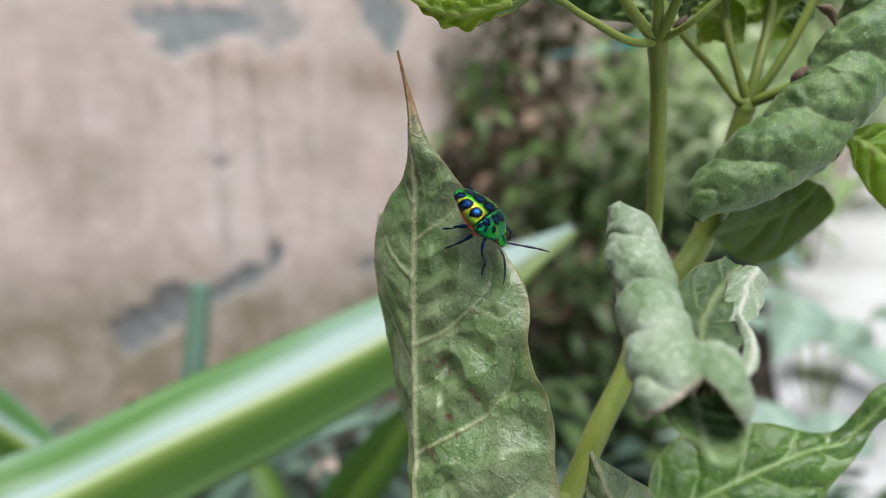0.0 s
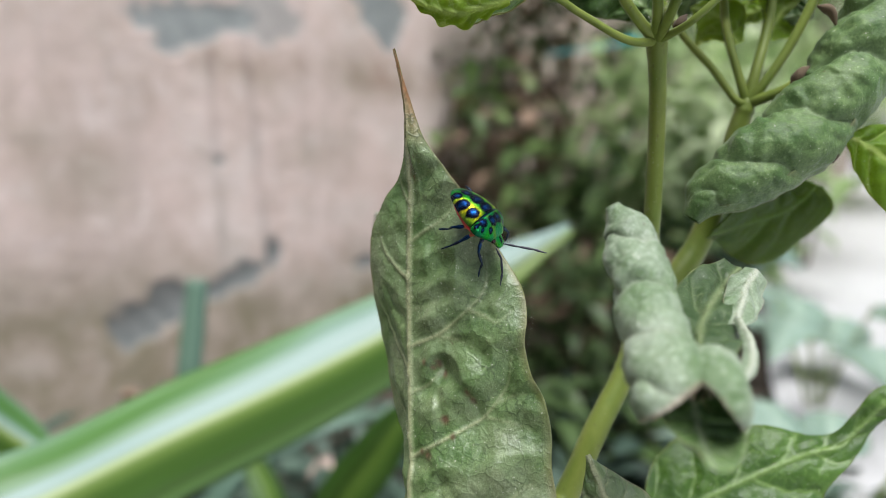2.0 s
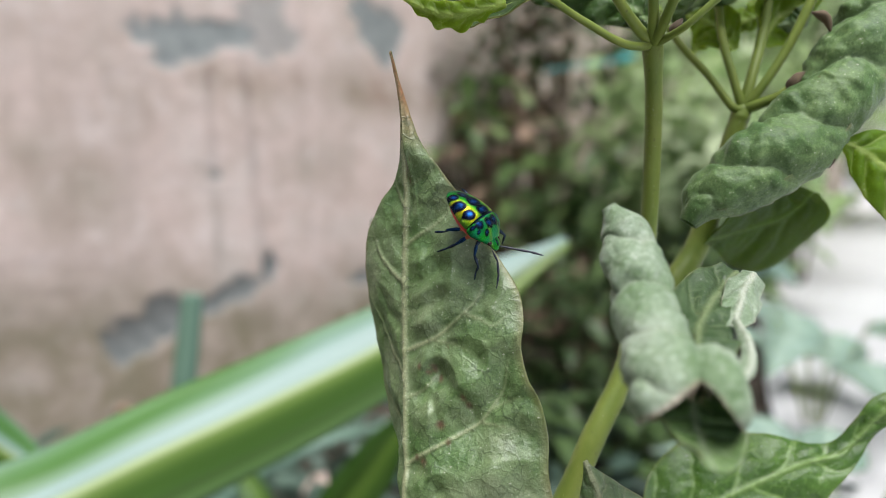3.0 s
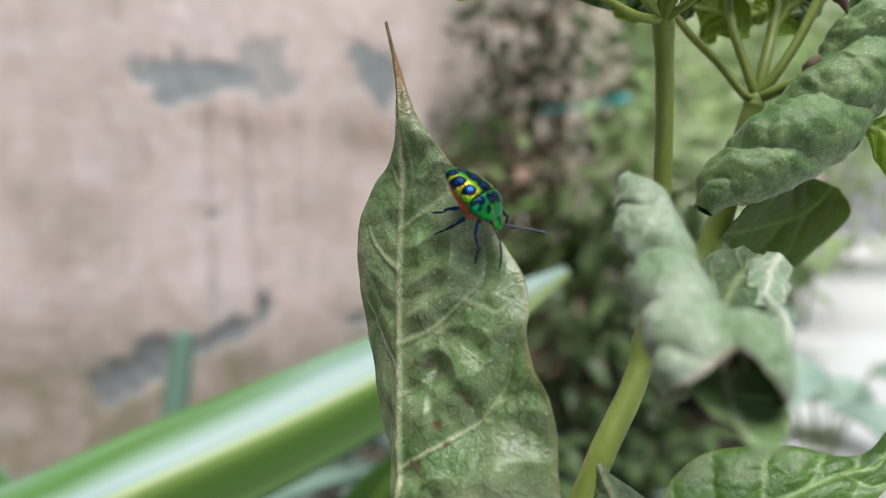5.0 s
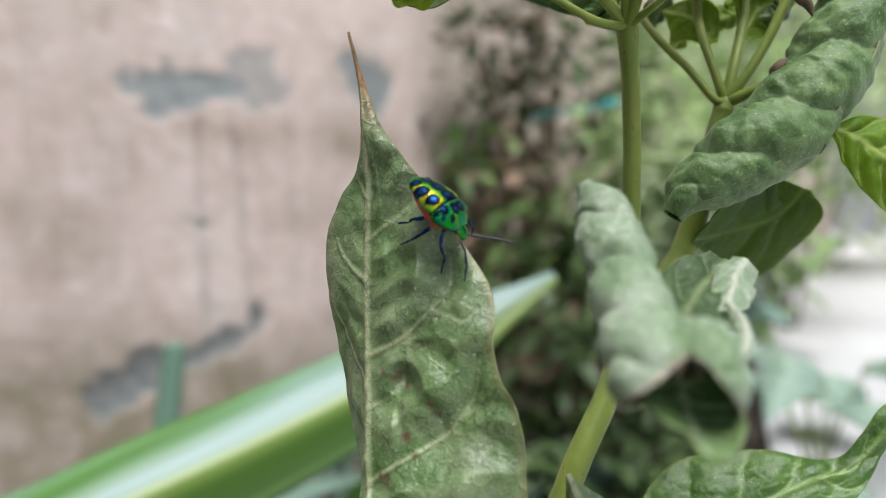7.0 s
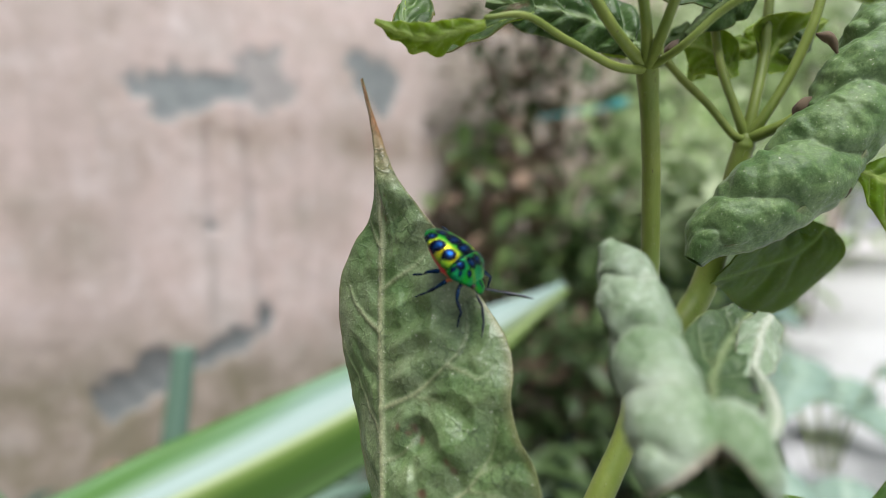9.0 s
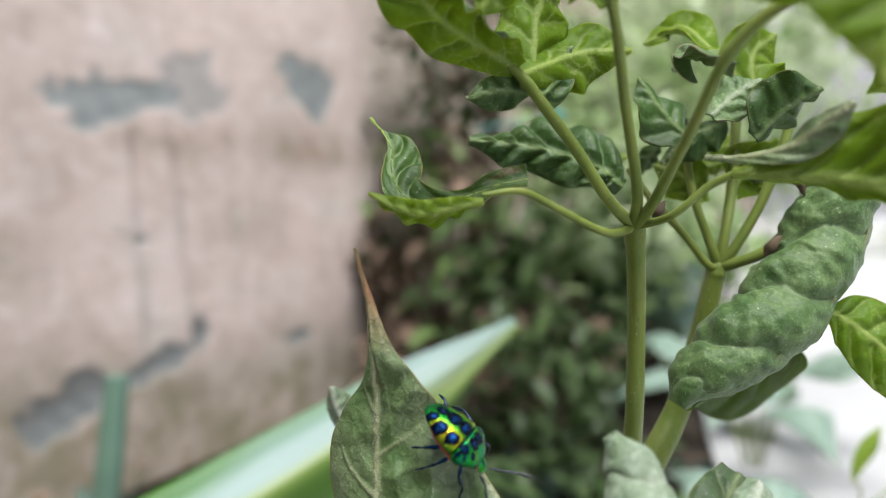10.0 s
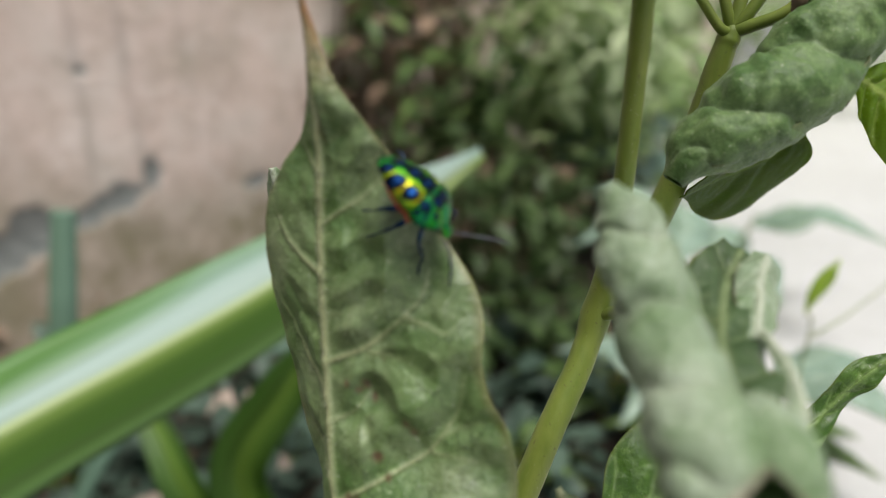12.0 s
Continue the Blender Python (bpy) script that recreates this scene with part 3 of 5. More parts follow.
def build_wall():
    """Plastered wall; a skin with flaked patches stands on a thick core."""
    a0, a1, z0, z1, step = -1.3, 6.3, -0.05, 1.9, 0.011
    na, nz = 420, 230
    flakes = [
        # along, height, half length, half height, tilt, how dark
        (-0.142, 0.106, 0.066, 0.033, 0.30, 0.55), (-0.035, 0.126, 0.065, 0.018, 0.3, 0.35), (0.020, 0.138, 0.055, 0.023, 0.35, 0.4), (0.070, 0.168, 0.018, 0.028, 0.2, 0.55),
        (-0.075, 0.537, 0.066, 0.034, 0.05, 0.04), (0.005, 0.550, 0.045, 0.022, 0.1, 0.06), (0.080, 0.570, 0.056, 0.058, -0.1, 0.0), (0.345, 0.608, 0.070, 0.040, -0.15, 0.10), (0.385, 0.585, 0.040, 0.045, 0.0, 0.06), (-0.023, 0.328, 0.014, 0.008, 0.0, 0.45),
        (0.30, 0.115, 0.03, 0.012, 0.0, 0.1), (-0.48, 0.10, 0.05, 0.02, 0.1, 0.3),
    ]
    verts, marks = [], []
    for i in range(na + 1):
        for k in range(nz + 1):
            a, z = (a0 + 2.2 * i / 340 if i <= 340 else 0.9 + 5.4 * (i - 340) / 80), (z0 + 0.85 * k / 180 if k <= 180 else 0.8 + 1.1 * (k - 180) / 50)
            bare, lip_shade = 0.0, 0.0
            wob = Vector((a * 22, z * 22, 0.5))
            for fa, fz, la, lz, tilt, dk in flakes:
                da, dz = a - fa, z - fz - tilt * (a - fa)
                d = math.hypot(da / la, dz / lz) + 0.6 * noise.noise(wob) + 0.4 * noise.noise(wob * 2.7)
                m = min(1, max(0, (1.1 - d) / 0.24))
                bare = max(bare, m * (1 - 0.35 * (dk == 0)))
                # dark cement tone plus the plaster step's shade, painted heavier towards the top
                lip_shade = max(lip_shade, dk * m * min(1, max(0.35, 0.6 + 0.6 * dz / lz)))
            low = min(1, max(0, (0.20 - 0.12 * max(-0.3, min(a, 0.5)) - z + 0.10 * noise.noise(Vector((a * 5, 1, 2)))) / 0.12))
            band = 0.85 * math.exp(-((z - 0.472 - 0.02 * noise.noise(Vector((a * 7, 0, 9)))) / 0.035) ** 2) * min(1, max(0, (a + 0.12) / 0.1)) * min(1, max(0, 0.5 + 1.5 * noise.noise(Vector((a * 9, 3, 1)))))
            brown = 0.9 * math.exp(-((z - 0.487 - 0.025 * noise.noise(Vector((a * 8, 2, 9)))) / 0.038) ** 2) * min(1, max(0, (a + 0.16) / 0.1)) * min(1, max(0, 0.55 + 1.6 * noise.noise(Vector((a * 7, 3, 1)))))
            brown = max(brown, 0.32 * min(1, max(0, 0.2 + 1.3 * noise.noise(Vector((a * 3.1, z * 2.6, 6))))) * min(1, max(0, (0.2 - a) / 0.3)))
            band = max(band, 0.6 * min(1, max(0, (a - 0.46 + 0.1 * noise.noise(Vector((1, z * 6, 4)))) / 0.15)))
            for ba, bz, br in ((-0.289, 0.36, 0.035), (-0.226, 0.315, 0.05), (-0.278, 0.305, 0.03), (-0.40, 0.25, 0.05), (0.16, 0.33, 0.03)):
                band = max(band, 0.45 * math.exp(-((a - ba) ** 2 + (z - bz) ** 2) / br ** 2))
            crack = 0.0
            for ca, lean, top, bot, force in ((-0.027, 0.0, 0.50, 0.17, 0.42), (0.042, 0.08, 0.53, 0.17, 0.45), (0.16, 0.03, 0.62, 0.2, 0.15), (-0.16, -0.02, 0.42, 0.13, 0.05)):
                if bot < z < top:
                    off = a - ca - lean * (0.4 - z) - 0.006 * noise.noise(Vector((z * 14, ca * 9, 0)))
                    crack = max(crack, force * (0.6 + 0.8 * noise.noise(Vector((z * 9, ca, 1)))) * math.exp(-(off / 0.008) ** 2))
            out = 0.003 * noise.noise(Vector((a * 4, z * 4, 3))) + 0.0006 * noise.noise(wob * 2) - 0.0022 * bare - 0.002 * low
            verts.append(wall_point(a, z, out))
            marks.append((bare, min(1, max(low, band)), min(1, lip_shade + crack), min(1, brown)))
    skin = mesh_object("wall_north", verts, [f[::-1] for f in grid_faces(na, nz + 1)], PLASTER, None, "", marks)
    tagged(skin, "old pink plastered garden wall, stained, cracked and flaking to grey cement", "wall", kind="structure")
    bm = bmesh.new()
    c = [wall_point(a, z, o) for a in (a0, a1) for z in (z0, z1) for o in (-0.24, -0.02)]
    vs = [bm.verts.new(v) for v in c]
    bmesh.ops.convex_hull(bm, input=vs)
    part("core", bm, STONE, skin)
    return skin


build_wall()


def build_ground():
    n, verts = 90, []
    xs = [math.copysign(abs(k / n) ** 3.2 * 120, k) for k in range(-n, n + 1)]
    for x in xs:
        for y in xs:
            yy = y + 0.8
            out = (Vector((x, yy, 0)) - WALL_AT).dot(WALL_OUT)
            z = -0.012 + 0.012 * noise.noise(Vector((x * 9, yy * 9, 0))) + 0.006 * noise.noise(Vector((x * 30, yy * 30, 4)))
            z -= 0.05 * min(1, max(0, (0.55 - out) / 0.3))
            if x > 0.12 + 0.45 * (yy - 0.1):
                z = -0.03
            verts.append((x, yy, z))
    g = mesh_object("ground", verts, [f[::-1] for f in grid_faces(2 * n, 2 * n + 1)], SOIL)
    tagged(g, "dark damp soil of a planting bed with litter", "soil", kind="structure")
    bm = bmesh.new()
    e = [Vector(v) for v in ((-1.275, -3.0, 0), (14, -3.0, 0), (14, 9.0, 0), (4.125, 9.0, 0))]
    top = [bm.verts.new(v + Vector((0, 0, 0.015))) for v in e]
    low = [bm.verts.new(v + Vector((0, 0, -0.08))) for v in e]
    bm.faces.new(top)
    bm.faces.new(low[::-1])
    for i in range(4):
        bm.faces.new((top[i], low[i], low[(i + 1) % 4], top[(i + 1) % 4]))
    bmesh.ops.bevel(bm, geom=[ed for ed in bm.edges if all(v in top for v in ed.verts)], offset=0.01, segments=2, affect="EDGES")
    p = part("pavement", bm, CONCRETE, None)
    tagged(p, "pale worn concrete path beside the planting bed", "path", kind="structure")
    bm = bmesh.new()
    e = [WALL_AT + WALL_DIR * a + WALL_OUT * o for a, o in ((8.3, -1.0), (8.3, 12.0))]
    c = [v + WALL_DIR * d + Vector((0, 0, z)) for v in e for d in (0, 0.2) for z in (-0.05, 2.6)]
    bmesh.ops.convex_hull(bm, input=[bm.verts.new(v) for v in c])
    p = part("wall_east", bm, FARWALL, None)
    tagged(p, "faded pinkish boundary wall at the far end of the yard", "wall", kind="structure")

    bm = bmesh.new()
    e = [WALL_AT + WALL_DIR * a + WALL_OUT * o for a, o in ((-6.0, 7.0), (8.5, 7.0))]
    c = [v + WALL_OUT * d + Vector((0, 0, z)) for v in e for d in (0, 0.22) for z in (-0.05, 2.6)]
    bmesh.ops.convex_hull(bm, input=[bm.verts.new(v) for v in c])
    p = part("wall_south", bm, FARWALL, None)
    tagged(p, "plain painted house wall closing the yard behind the path", "wall", kind="structure")


build_ground()


# ---- background planting ----
def spray(name, at, size, count, leaf_len, mat, parent, label="", seed=0, droop=0.3, wide=0.58):
    """A crown of many small bent leaves, thinning outwards."""
    rnd = random.Random(seed)
    verts, faces = [], []
    for _ in range(count):
        while True:
            d = Vector((rnd.uniform(-1, 1), rnd.uniform(-1, 1), rnd.uniform(-1, 1)))
            if d.length < 1:
                break
        lump = 1 + 0.45 * noise.noise(d * 2.2 + Vector((seed, 0, 0)))
        p = Vector(at) + Vector((d.x * size[0], d.y * size[1], d.z * size[2])) * lump
        ln = leaf_len * rnd.uniform(0.6, 1.25)
        t = Vector((rnd.uniform(-1, 1), rnd.uniform(-1, 1), rnd.uniform(-0.6, 0.8) - droop)).normalized()
        s = t.cross(Vector((rnd.uniform(-0.5, 0.5), rnd.uniform(-0.5, 0.5), 1))).normalized()
        nrm = s.cross(t)
        k = len(verts)
        w = wide * ln * 0.5
        for f, g, h in ((0, 0, 0), (0.3, 0.85, 0.05), (0.3, 0, -0.02), (0.3, -0.85, 0.05), (0.65, 0.7, 0.0), (0.65, 0, -0.07), (0.65, -0.7, 0.0), (1, 0, -0.22)):
            verts.append(p + t * ln * f + s * w * g + nrm * ln * h)
        faces += [(k, k + 2, k + 1), (k, k + 3, k + 2), (k + 1, k + 2, k + 5, k + 4), (k + 2, k + 3, k + 6, k + 5), (k + 4, k + 5, k + 7), (k + 5, k + 6, k + 7)]
    ob = mesh_object(name, verts, faces, mat, parent, label)
    return ob


def shrub(name, at, crowns, label, twigs=7, bark=BARK, seed=0):
    root = thing(name, (at[0], at[1], 0), label, "shrub", "shrubs in the planting bed")
    rnd = random.Random(seed)
    top = max(c[0][2] + c[1][2] for c in crowns)
    for k in range(twigs):
        c = crowns[k % len(crowns)]
        end = Vector(c[0]) + Vector((rnd.uniform(-0.8, 0.8) * c[1][0], rnd.uniform(-0.8, 0.8) * c[1][1], rnd.uniform(0, 0.8) * c[1][2]))
        base = Vector((at[0] + rnd.uniform(-0.03, 0.03), at[1] + rnd.uniform(-0.03, 0.03), -0.02))
        mid = base.lerp(end, 0.5) + Vector((rnd.uniform(-0.04, 0.04), rnd.uniform(-0.04, 0.04), 0.03))
        tube("branch", [base, mid, end], [0.005, 0.0035, 0.0015], bark, root, sides=7, n=12)
    for k, (c, size, count, ln, mat) in enumerate(crowns):
        o = spray("crown", c, size, count, ln, mat, root, seed=seed * 10 + k)
        tagged(o, kind="stuff")
    settle(root)
    return root


shrub("shrub", (0.10, 1.15), [((0.19, 1.15, 0.25), (0.13, 0.14, 0.18), 110, 0.064, CROWN_MID), ((0.14, 1.18, 0.30), (0.14, 0.10, 0.18), 60, 0.06, CROWN_DRY), ((0.08, 1.2, 0.42), (0.10, 0.1, 0.10), 26, 0.064, CROWN_MID), ((0.10, 1.2, 0.10), (0.16, 0.12, 0.10), 130, 0.06, CROWN_DRY)],
      "dark green shrub with dry stems against the wall", 12, seed=1)
# painted light and shade: paled leaves higher up, darkened ones low down
shrub("shrub", (0.30, 1.10), [((0.33, 1.10, 0.24), (0.18, 0.16, 0.15), 140, 0.060, CROWN_PALE), ((0.40, 1.08, 0.32), (0.14, 0.14, 0.12), 120, 0.060, CROWN_PALE), ((0.26, 1.0, 0.12), (0.15, 0.12, 0.10), 160, 0.05, CROWN_DARK), ((0.24, 0.98, 0.14), (0.14, 0.12, 0.10), 110, 0.045, CROWN_DRY), ((0.38, 1.05, 0.44), (0.15, 0.12, 0.12), 160, 0.05, CROWN_PALE), ((0.22, 1.02, 0.30), (0.10, 0.10, 0.10), 60, 0.055, CROWN_DARK), ((0.41, 1.05, 0.30), (0.12, 0.14, 0.13), 110, 0.05, CROWN_PALE), ((0.38, 0.94, 0.36), (0.10, 0.06, 0.10), 80, 0.05, CROWN_BRIGHTENED)],
      "mid-green leafy shrub in the planting bed", 8, seed=2)
shrub("shrub", (0.62, 1.45), [((0.58, 1.45, 0.42), (0.30, 0.22, 0.34), 340, 0.075, CROWN_PALE), ((0.55, 1.35, 0.2), (0.2, 0.2, 0.16), 220, 0.06, CROWN_MID)],
      "loose green shrub further along the bed", 8, seed=3)
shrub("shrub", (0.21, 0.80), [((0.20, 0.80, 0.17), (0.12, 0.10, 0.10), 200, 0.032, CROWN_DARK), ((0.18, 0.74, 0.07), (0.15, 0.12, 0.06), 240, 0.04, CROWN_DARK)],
      "low herb between taller plants, leaf colour darkened as in shade", 6, seed=4)
shrub("shrub", (0.16, 1.50), [((0.22, 1.55, 0.55), (0.22, 0.10, 0.16), 190, 0.05, CROWN_DARK), ((0.12, 1.48, 0.28), (0.14, 0.08, 0.18), 90, 0.06, CROWN_DARK)],
      "dark climbing shrub on the wall", 9, seed=5)
# far shrubs, their leaf colour paled to stand for bright light
shrub("shrub", (1.1, 2.3), [((1.0, 2.4, 0.80), (0.45, 0.4, 0.40), 500, 0.08, CROWN_BRIGHTENED), ((1.2, 2.3, 1.0), (0.4, 0.3, 0.3), 260, 0.08, CROWN_BRIGHTENED)],
      "tall pale green shrub at the end of the bed", 8, seed=6)


shrub("shrub", (0.98, 1.75), [((0.98, 1.75, 0.85), (0.30, 0.25, 0.35), 420, 0.07, CROWN_BRIGHTENED), ((0.9, 1.7, 0.6), (0.25, 0.2, 0.25), 240, 0.06, CROWN_PALE), ((0.66, 1.75, 0.62), (0.22, 0.2, 0.26), 260, 0.06, CROWN_BRIGHTENED)], "tall pale green shrub with thin stems", 8, seed=7)
shrub("shrub", (1.75, 3.1), [((1.75, 3.1, 1.2), (0.7, 0.6, 0.8), 800, 0.11, CROWN_BRIGHTENED), ((2.2, 3.2, 0.9), (0.6, 0.5, 0.5), 220, 0.11, CROWN_BRIGHTENED), ((2.5, 3.5, 0.32), (1.0, 0.6, 0.34), 200, 0.11, CROWN_BRIGHTENED)], "large light green shrub at the end of the yard", 9, seed=8)
shrub("shrub", (0.03, 1.44), [((0.03, 1.44, 0.24), (0.07, 0.05, 0.14), 70, 0.05, CROWN_DRY), ((0.10, 1.46, 0.45), (0.10, 0.06, 0.12), 55, 0.05, CROWN_DARK)], "half-dry brown shrub against the wall", 9, seed=9)
shrub("shrub", (0.24, 1.42), [((0.20, 1.44, 0.70), (0.17, 0.07, 0.20), 130, 0.05, CROWN_DARK), ((0.18, 1.42, 0.62), (0.14, 0.06, 0.20), 60, 0.05, CROWN_DRY), ((0.40, 1.45, 0.62), (0.14, 0.10, 0.20), 110, 0.05, CROWN_MID)], "tall sparse shrub with brown twigs against the wall", 16, seed=10)


shrub("shrub", (0.52, 1.22), [((0.50, 1.15, 0.35), (0.13, 0.12, 0.15), 120, 0.05, CROWN_BRIGHTENED), ((0.62, 1.38, 0.30), (0.15, 0.15, 0.17), 140, 0.06, CROWN_PALE), ((0.47, 1.12, 0.20), (0.11, 0.10, 0.07), 40, 0.075, CROWN_BLUE)], "light green shrub with some bluish leaves in the bed", 9, seed=12)


TEAL = plain("teal_plastic", (0.02, 0.30, 0.30), 0.5)
twine = thing("garden_twine", (0.2106, 0.9187, 0.4826), "teal plastic twine strung between shrub twigs", "twine")
tube("cord", [(0.1509, 0.9389, 0.4749), (0.1819, 0.9288, 0.4788), (0.2183, 0.9185, 0.4818), (0.2413, 0.9186, 0.4863)], [0.0018, 0.0018, 0.002], TEAL, twine, sides=8, n=16)
tube("knot", [(0.2398, 0.9185, 0.4856), (0.2526, 0.9176, 0.4884), (0.2667, 0.9186, 0.4916)], [0.003, 0.007, 0.003], TEAL, twine, "bunched teal knot", sides=10, n=12, bumpy=0.4)
settle(twine)


def broad_plant(at, n, ln, mat, label, seed, lift=0.4):
    """Low plant: a ring of broad arching leaves on short stalks."""
    root = thing("bedding_plant", at, label, "plant", "low plants along the path")
    rnd = random.Random(seed)
    for k in range(n):
        a = 2 * math.pi * (k + rnd.uniform(-0.3, 0.3)) / n
        d = Vector((math.cos(a), math.sin(a), 0))
        h = rnd.uniform(0.5, 1.1) * lift
        p0 = Vector(at)
        p1 = p0 + d * ln * 0.35 + Vector((0, 0, ln * h * 1.2))
        p2 = p1 + d * ln * 0.5 + Vector((0, 0, ln * 0.15))
        p3 = p2 + d * ln * 0.45 - Vector((0, 0, ln * 0.2))
        tube("stalk", [p0, p0.lerp(p1, 0.5) + Vector((0, 0, 0.01)), p1], [0.0018, 0.0013], STEM, root, sides=7, n=8)
        leaf("leaf", [p1, p1.lerp(p2, 0.5), p2, p3], d * -0.3 + Vector((0, 0, 1)), [0.002, ln * 0.24, ln * 0.27, ln * 0.17, 0.001], [0.002, ln * 0.24, ln * 0.27, ln * 0.17, 0.001],
             root, (mat,), nu=16, nv=6, quilt=0.002, fold=(0.1, 0.1), curl=(0.4, 0.4), rib_r=0.0012, thick=0.0004)
    settle(root)
    return root


BROAD = leaf_material("broad_leaf", (0.12, 0.21, 0.165), (0.27, 0.37, 0.32), (0.36, 0.46, 0.38), (0.2, 0.25, 0.12), 0.4, 0.2, 0.1, 120)
broad_plant((0.325, 0.50, -0.02), 7, 0.12, BROAD, "plant with broad bluish green leaves at the path edge", 11, 0.95)
broad_plant((0.49, 0.82, -0.02), 8, 0.16, BROAD, "plant with broad bluish green leaves at the path edge", 12, 0.9)
broad_plant((0.14, 0.52, -0.02), 8, 0.055, UPPER, "low dark green plant under the taller stems", 13, 0.6)
broad_plant((0.05, 0.74, -0.02), 7, 0.06, UPPER, "low dark green plant on the soil", 14, 0.5)
broad_plant((-0.04, 0.60, -0.02), 7, 0.05, UPPER, "low dark green plant on the soil", 15, 0.5)
broad_plant((0.27, 0.62, -0.02), 8, 0.08, UPPER, "dark green broad-leaved plant by the path", 16, 0.9)


broad_plant((0.325, 0.485, -0.02), 7, 0.085, UPPER, "dark green broad-leaved plant under paler leaves", 18, 0.75)
broad_plant((0.53, 1.20, -0.02), 9, 0.11, BROAD, "plant with broad bluish green leaves further along the path", 17, 0.7)


seedling = thing("seedling", (0.235, 0.33, 0), "slender seedling with small pale green leaves at the path edge", "plant")
tube("stem", [(0.235, 0.33, 0.0), (0.230, 0.318, 0.12), (0.2245, 0.300, 0.2305), (0.2205, 0.300, 0.245)], [0.0009, 0.0007, 0.0005, 0.0004], STEM, seedling, sides=8, n=24)
leaf("leaf", [(0.2205, 0.300, 0.245), (0.2230, 0.299, 0.2545), (0.2285, 0.299, 0.2635), (0.2340, 0.300, 0.2715)], (-0.3, -0.9, 0.3), [0.0008, 0.0032, 0.0036, 0.0004], [0.0008, 0.0034, 0.0040, 0.0004], seedling, (FRESH, FRESH), fold=(0.2, 0.2), curl=(0.2, 0.2), nu=24, nv=8, quilt=0.0003, seed=81)
tube("twig", [(0.2245, 0.300, 0.2305), (0.245, 0.306, 0.236), (0.268, 0.315, 0.2425), (0.290, 0.322, 0.252)], [0.0005, 0.0004, 0.0003], STEM, seedling, sides=8, n=20)
settle(seedling)


# ---- strap-leaved plants ----
def leaf_strap(name, rib, face, width, mat, parent, channel, label="", tip_pale=0.0):
    nu, nv = 48, 10
    path = smooth_path(rib, nu)
    verts, marks = [], []
    for i, p in enumerate(path):
        u = i / nu
        t = (path[min(i + 1, nu)] - path[max(i - 1, 0)]).normalized()
        nrm = Vector(face)
        nrm = (nrm - nrm.dot(t) * t).normalized()
        side = t.cross(nrm)
        w = max(along(width, u), 2e-4)
        for j in range(-nv, nv + 1):
            s = j / nv
            verts.append(p + side * w * s * math.cos(channel) + nrm * w * abs(s) ** 1.1 * math.sin(channel) + nrm * 0.0006 * math.sin(9 * s))
            pale = 0.75 * min(1, max(0, (u - 0.80) / 0.08)) * tip_pale
            across = 0.5 + 0.5 * s
            if across < 0.42:
                across += (0.42 - across) * 0.75 * tip_pale * min(1, max(0, (u - 0.40) / 0.30))
            marks.append((u, 0, across * (1 - pale) + 0.43 * pale, 1))
    ob = mesh_object(name, verts, grid_faces(nu, 2 * nv + 1), mat, parent, label, marks)
    so = ob.modifiers.new("thickness", "SOLIDIFY")
    so.thickness, so.offset = 0.0012, 0
    return ob


strap_plant = thing("strap_plant", (-0.22, 0.33, 0), "variegated strap-leaved plant with long arching green and cream leaves", "plant")
leaf_strap("strap_leaf", [(-0.235, 0.30, 0.0), (-0.2245, 0.2105, 0.1981), (-0.1824, 0.2309, 0.2173), (-0.1572, 0.2482, 0.2234), (-0.1246, 0.2818, 0.2308), (-0.0806, 0.3142, 0.2428), (-0.0322, 0.3454, 0.2593), (0.0213, 0.3737, 0.2833), (0.0786, 0.3965, 0.3109)], (-0.15, -0.9, 0.35),
           [0.012, 0.020, 0.0245, 0.0268, 0.0280, 0.0283, 0.0262, 0.0190, 0.004], STRAP, strap_plant, -0.32, "arching strap leaf with a broad cream stripe", 1.0)
leaf_strap("strap_leaf", [(-0.235, 0.34, 0.0), (-0.3803, 0.3918, 0.2829), (-0.3139, 0.4002, 0.2109), (-0.2804, 0.4136, 0.1698), (-0.2524, 0.4198, 0.1461)], (0.2, -0.6, 0.7), [0.010, 0.020, 0.022, 0.018, 0.004], STRAP, strap_plant, -0.3)
leaf_strap("strap_leaf", [(-0.02, 0.40, 0.0), (-0.0740, 0.4205, 0.0894), (-0.0420, 0.4308, 0.1510), (-0.0103, 0.4378, 0.1933)], (0, -0.8, 0.5), [0.013, 0.019, 0.017, 0.005], STRAP_DARK, strap_plant, 0.3)
leaf_strap("strap_leaf", [(-0.06, 0.42, 0.0), (-0.1100, 0.4375, 0.0696), (-0.1354, 0.4649, 0.1122), (-0.1628, 0.4886, 0.1329)], (0, -0.8, 0.5), [0.010, 0.014, 0.011, 0.002], STRAP_DARK, strap_plant, 0.3)
leaf_strap("strap_leaf", [(-0.2153, 0.4999, 0.0180), (-0.1725, 0.5114, 0.0871), (-0.1179, 0.5269, 0.1192), (-0.0428, 0.5488, 0.1293)], (0, -0.6, 0.8), [0.006, 0.012, 0.012, 0.002], STRAP_BLUE, strap_plant, 0.3)
settle(strap_plant)
blue_strap = thing("strap_plant", (-0.26, 0.62, 0), "slender bluish strap leaf standing by the wall", "plant")
leaf_strap("strap_leaf", [(-0.26, 0.60, 0.0), (-0.2775, 0.6786, 0.0562), (-0.2745, 0.7002, 0.1255), (-0.2699, 0.7243, 0.2094)], (0.1, -1, 0.1), [0.010, 0.013, 0.0135, 0.012], STRAP_BLUE, blue_strap, 0.15)
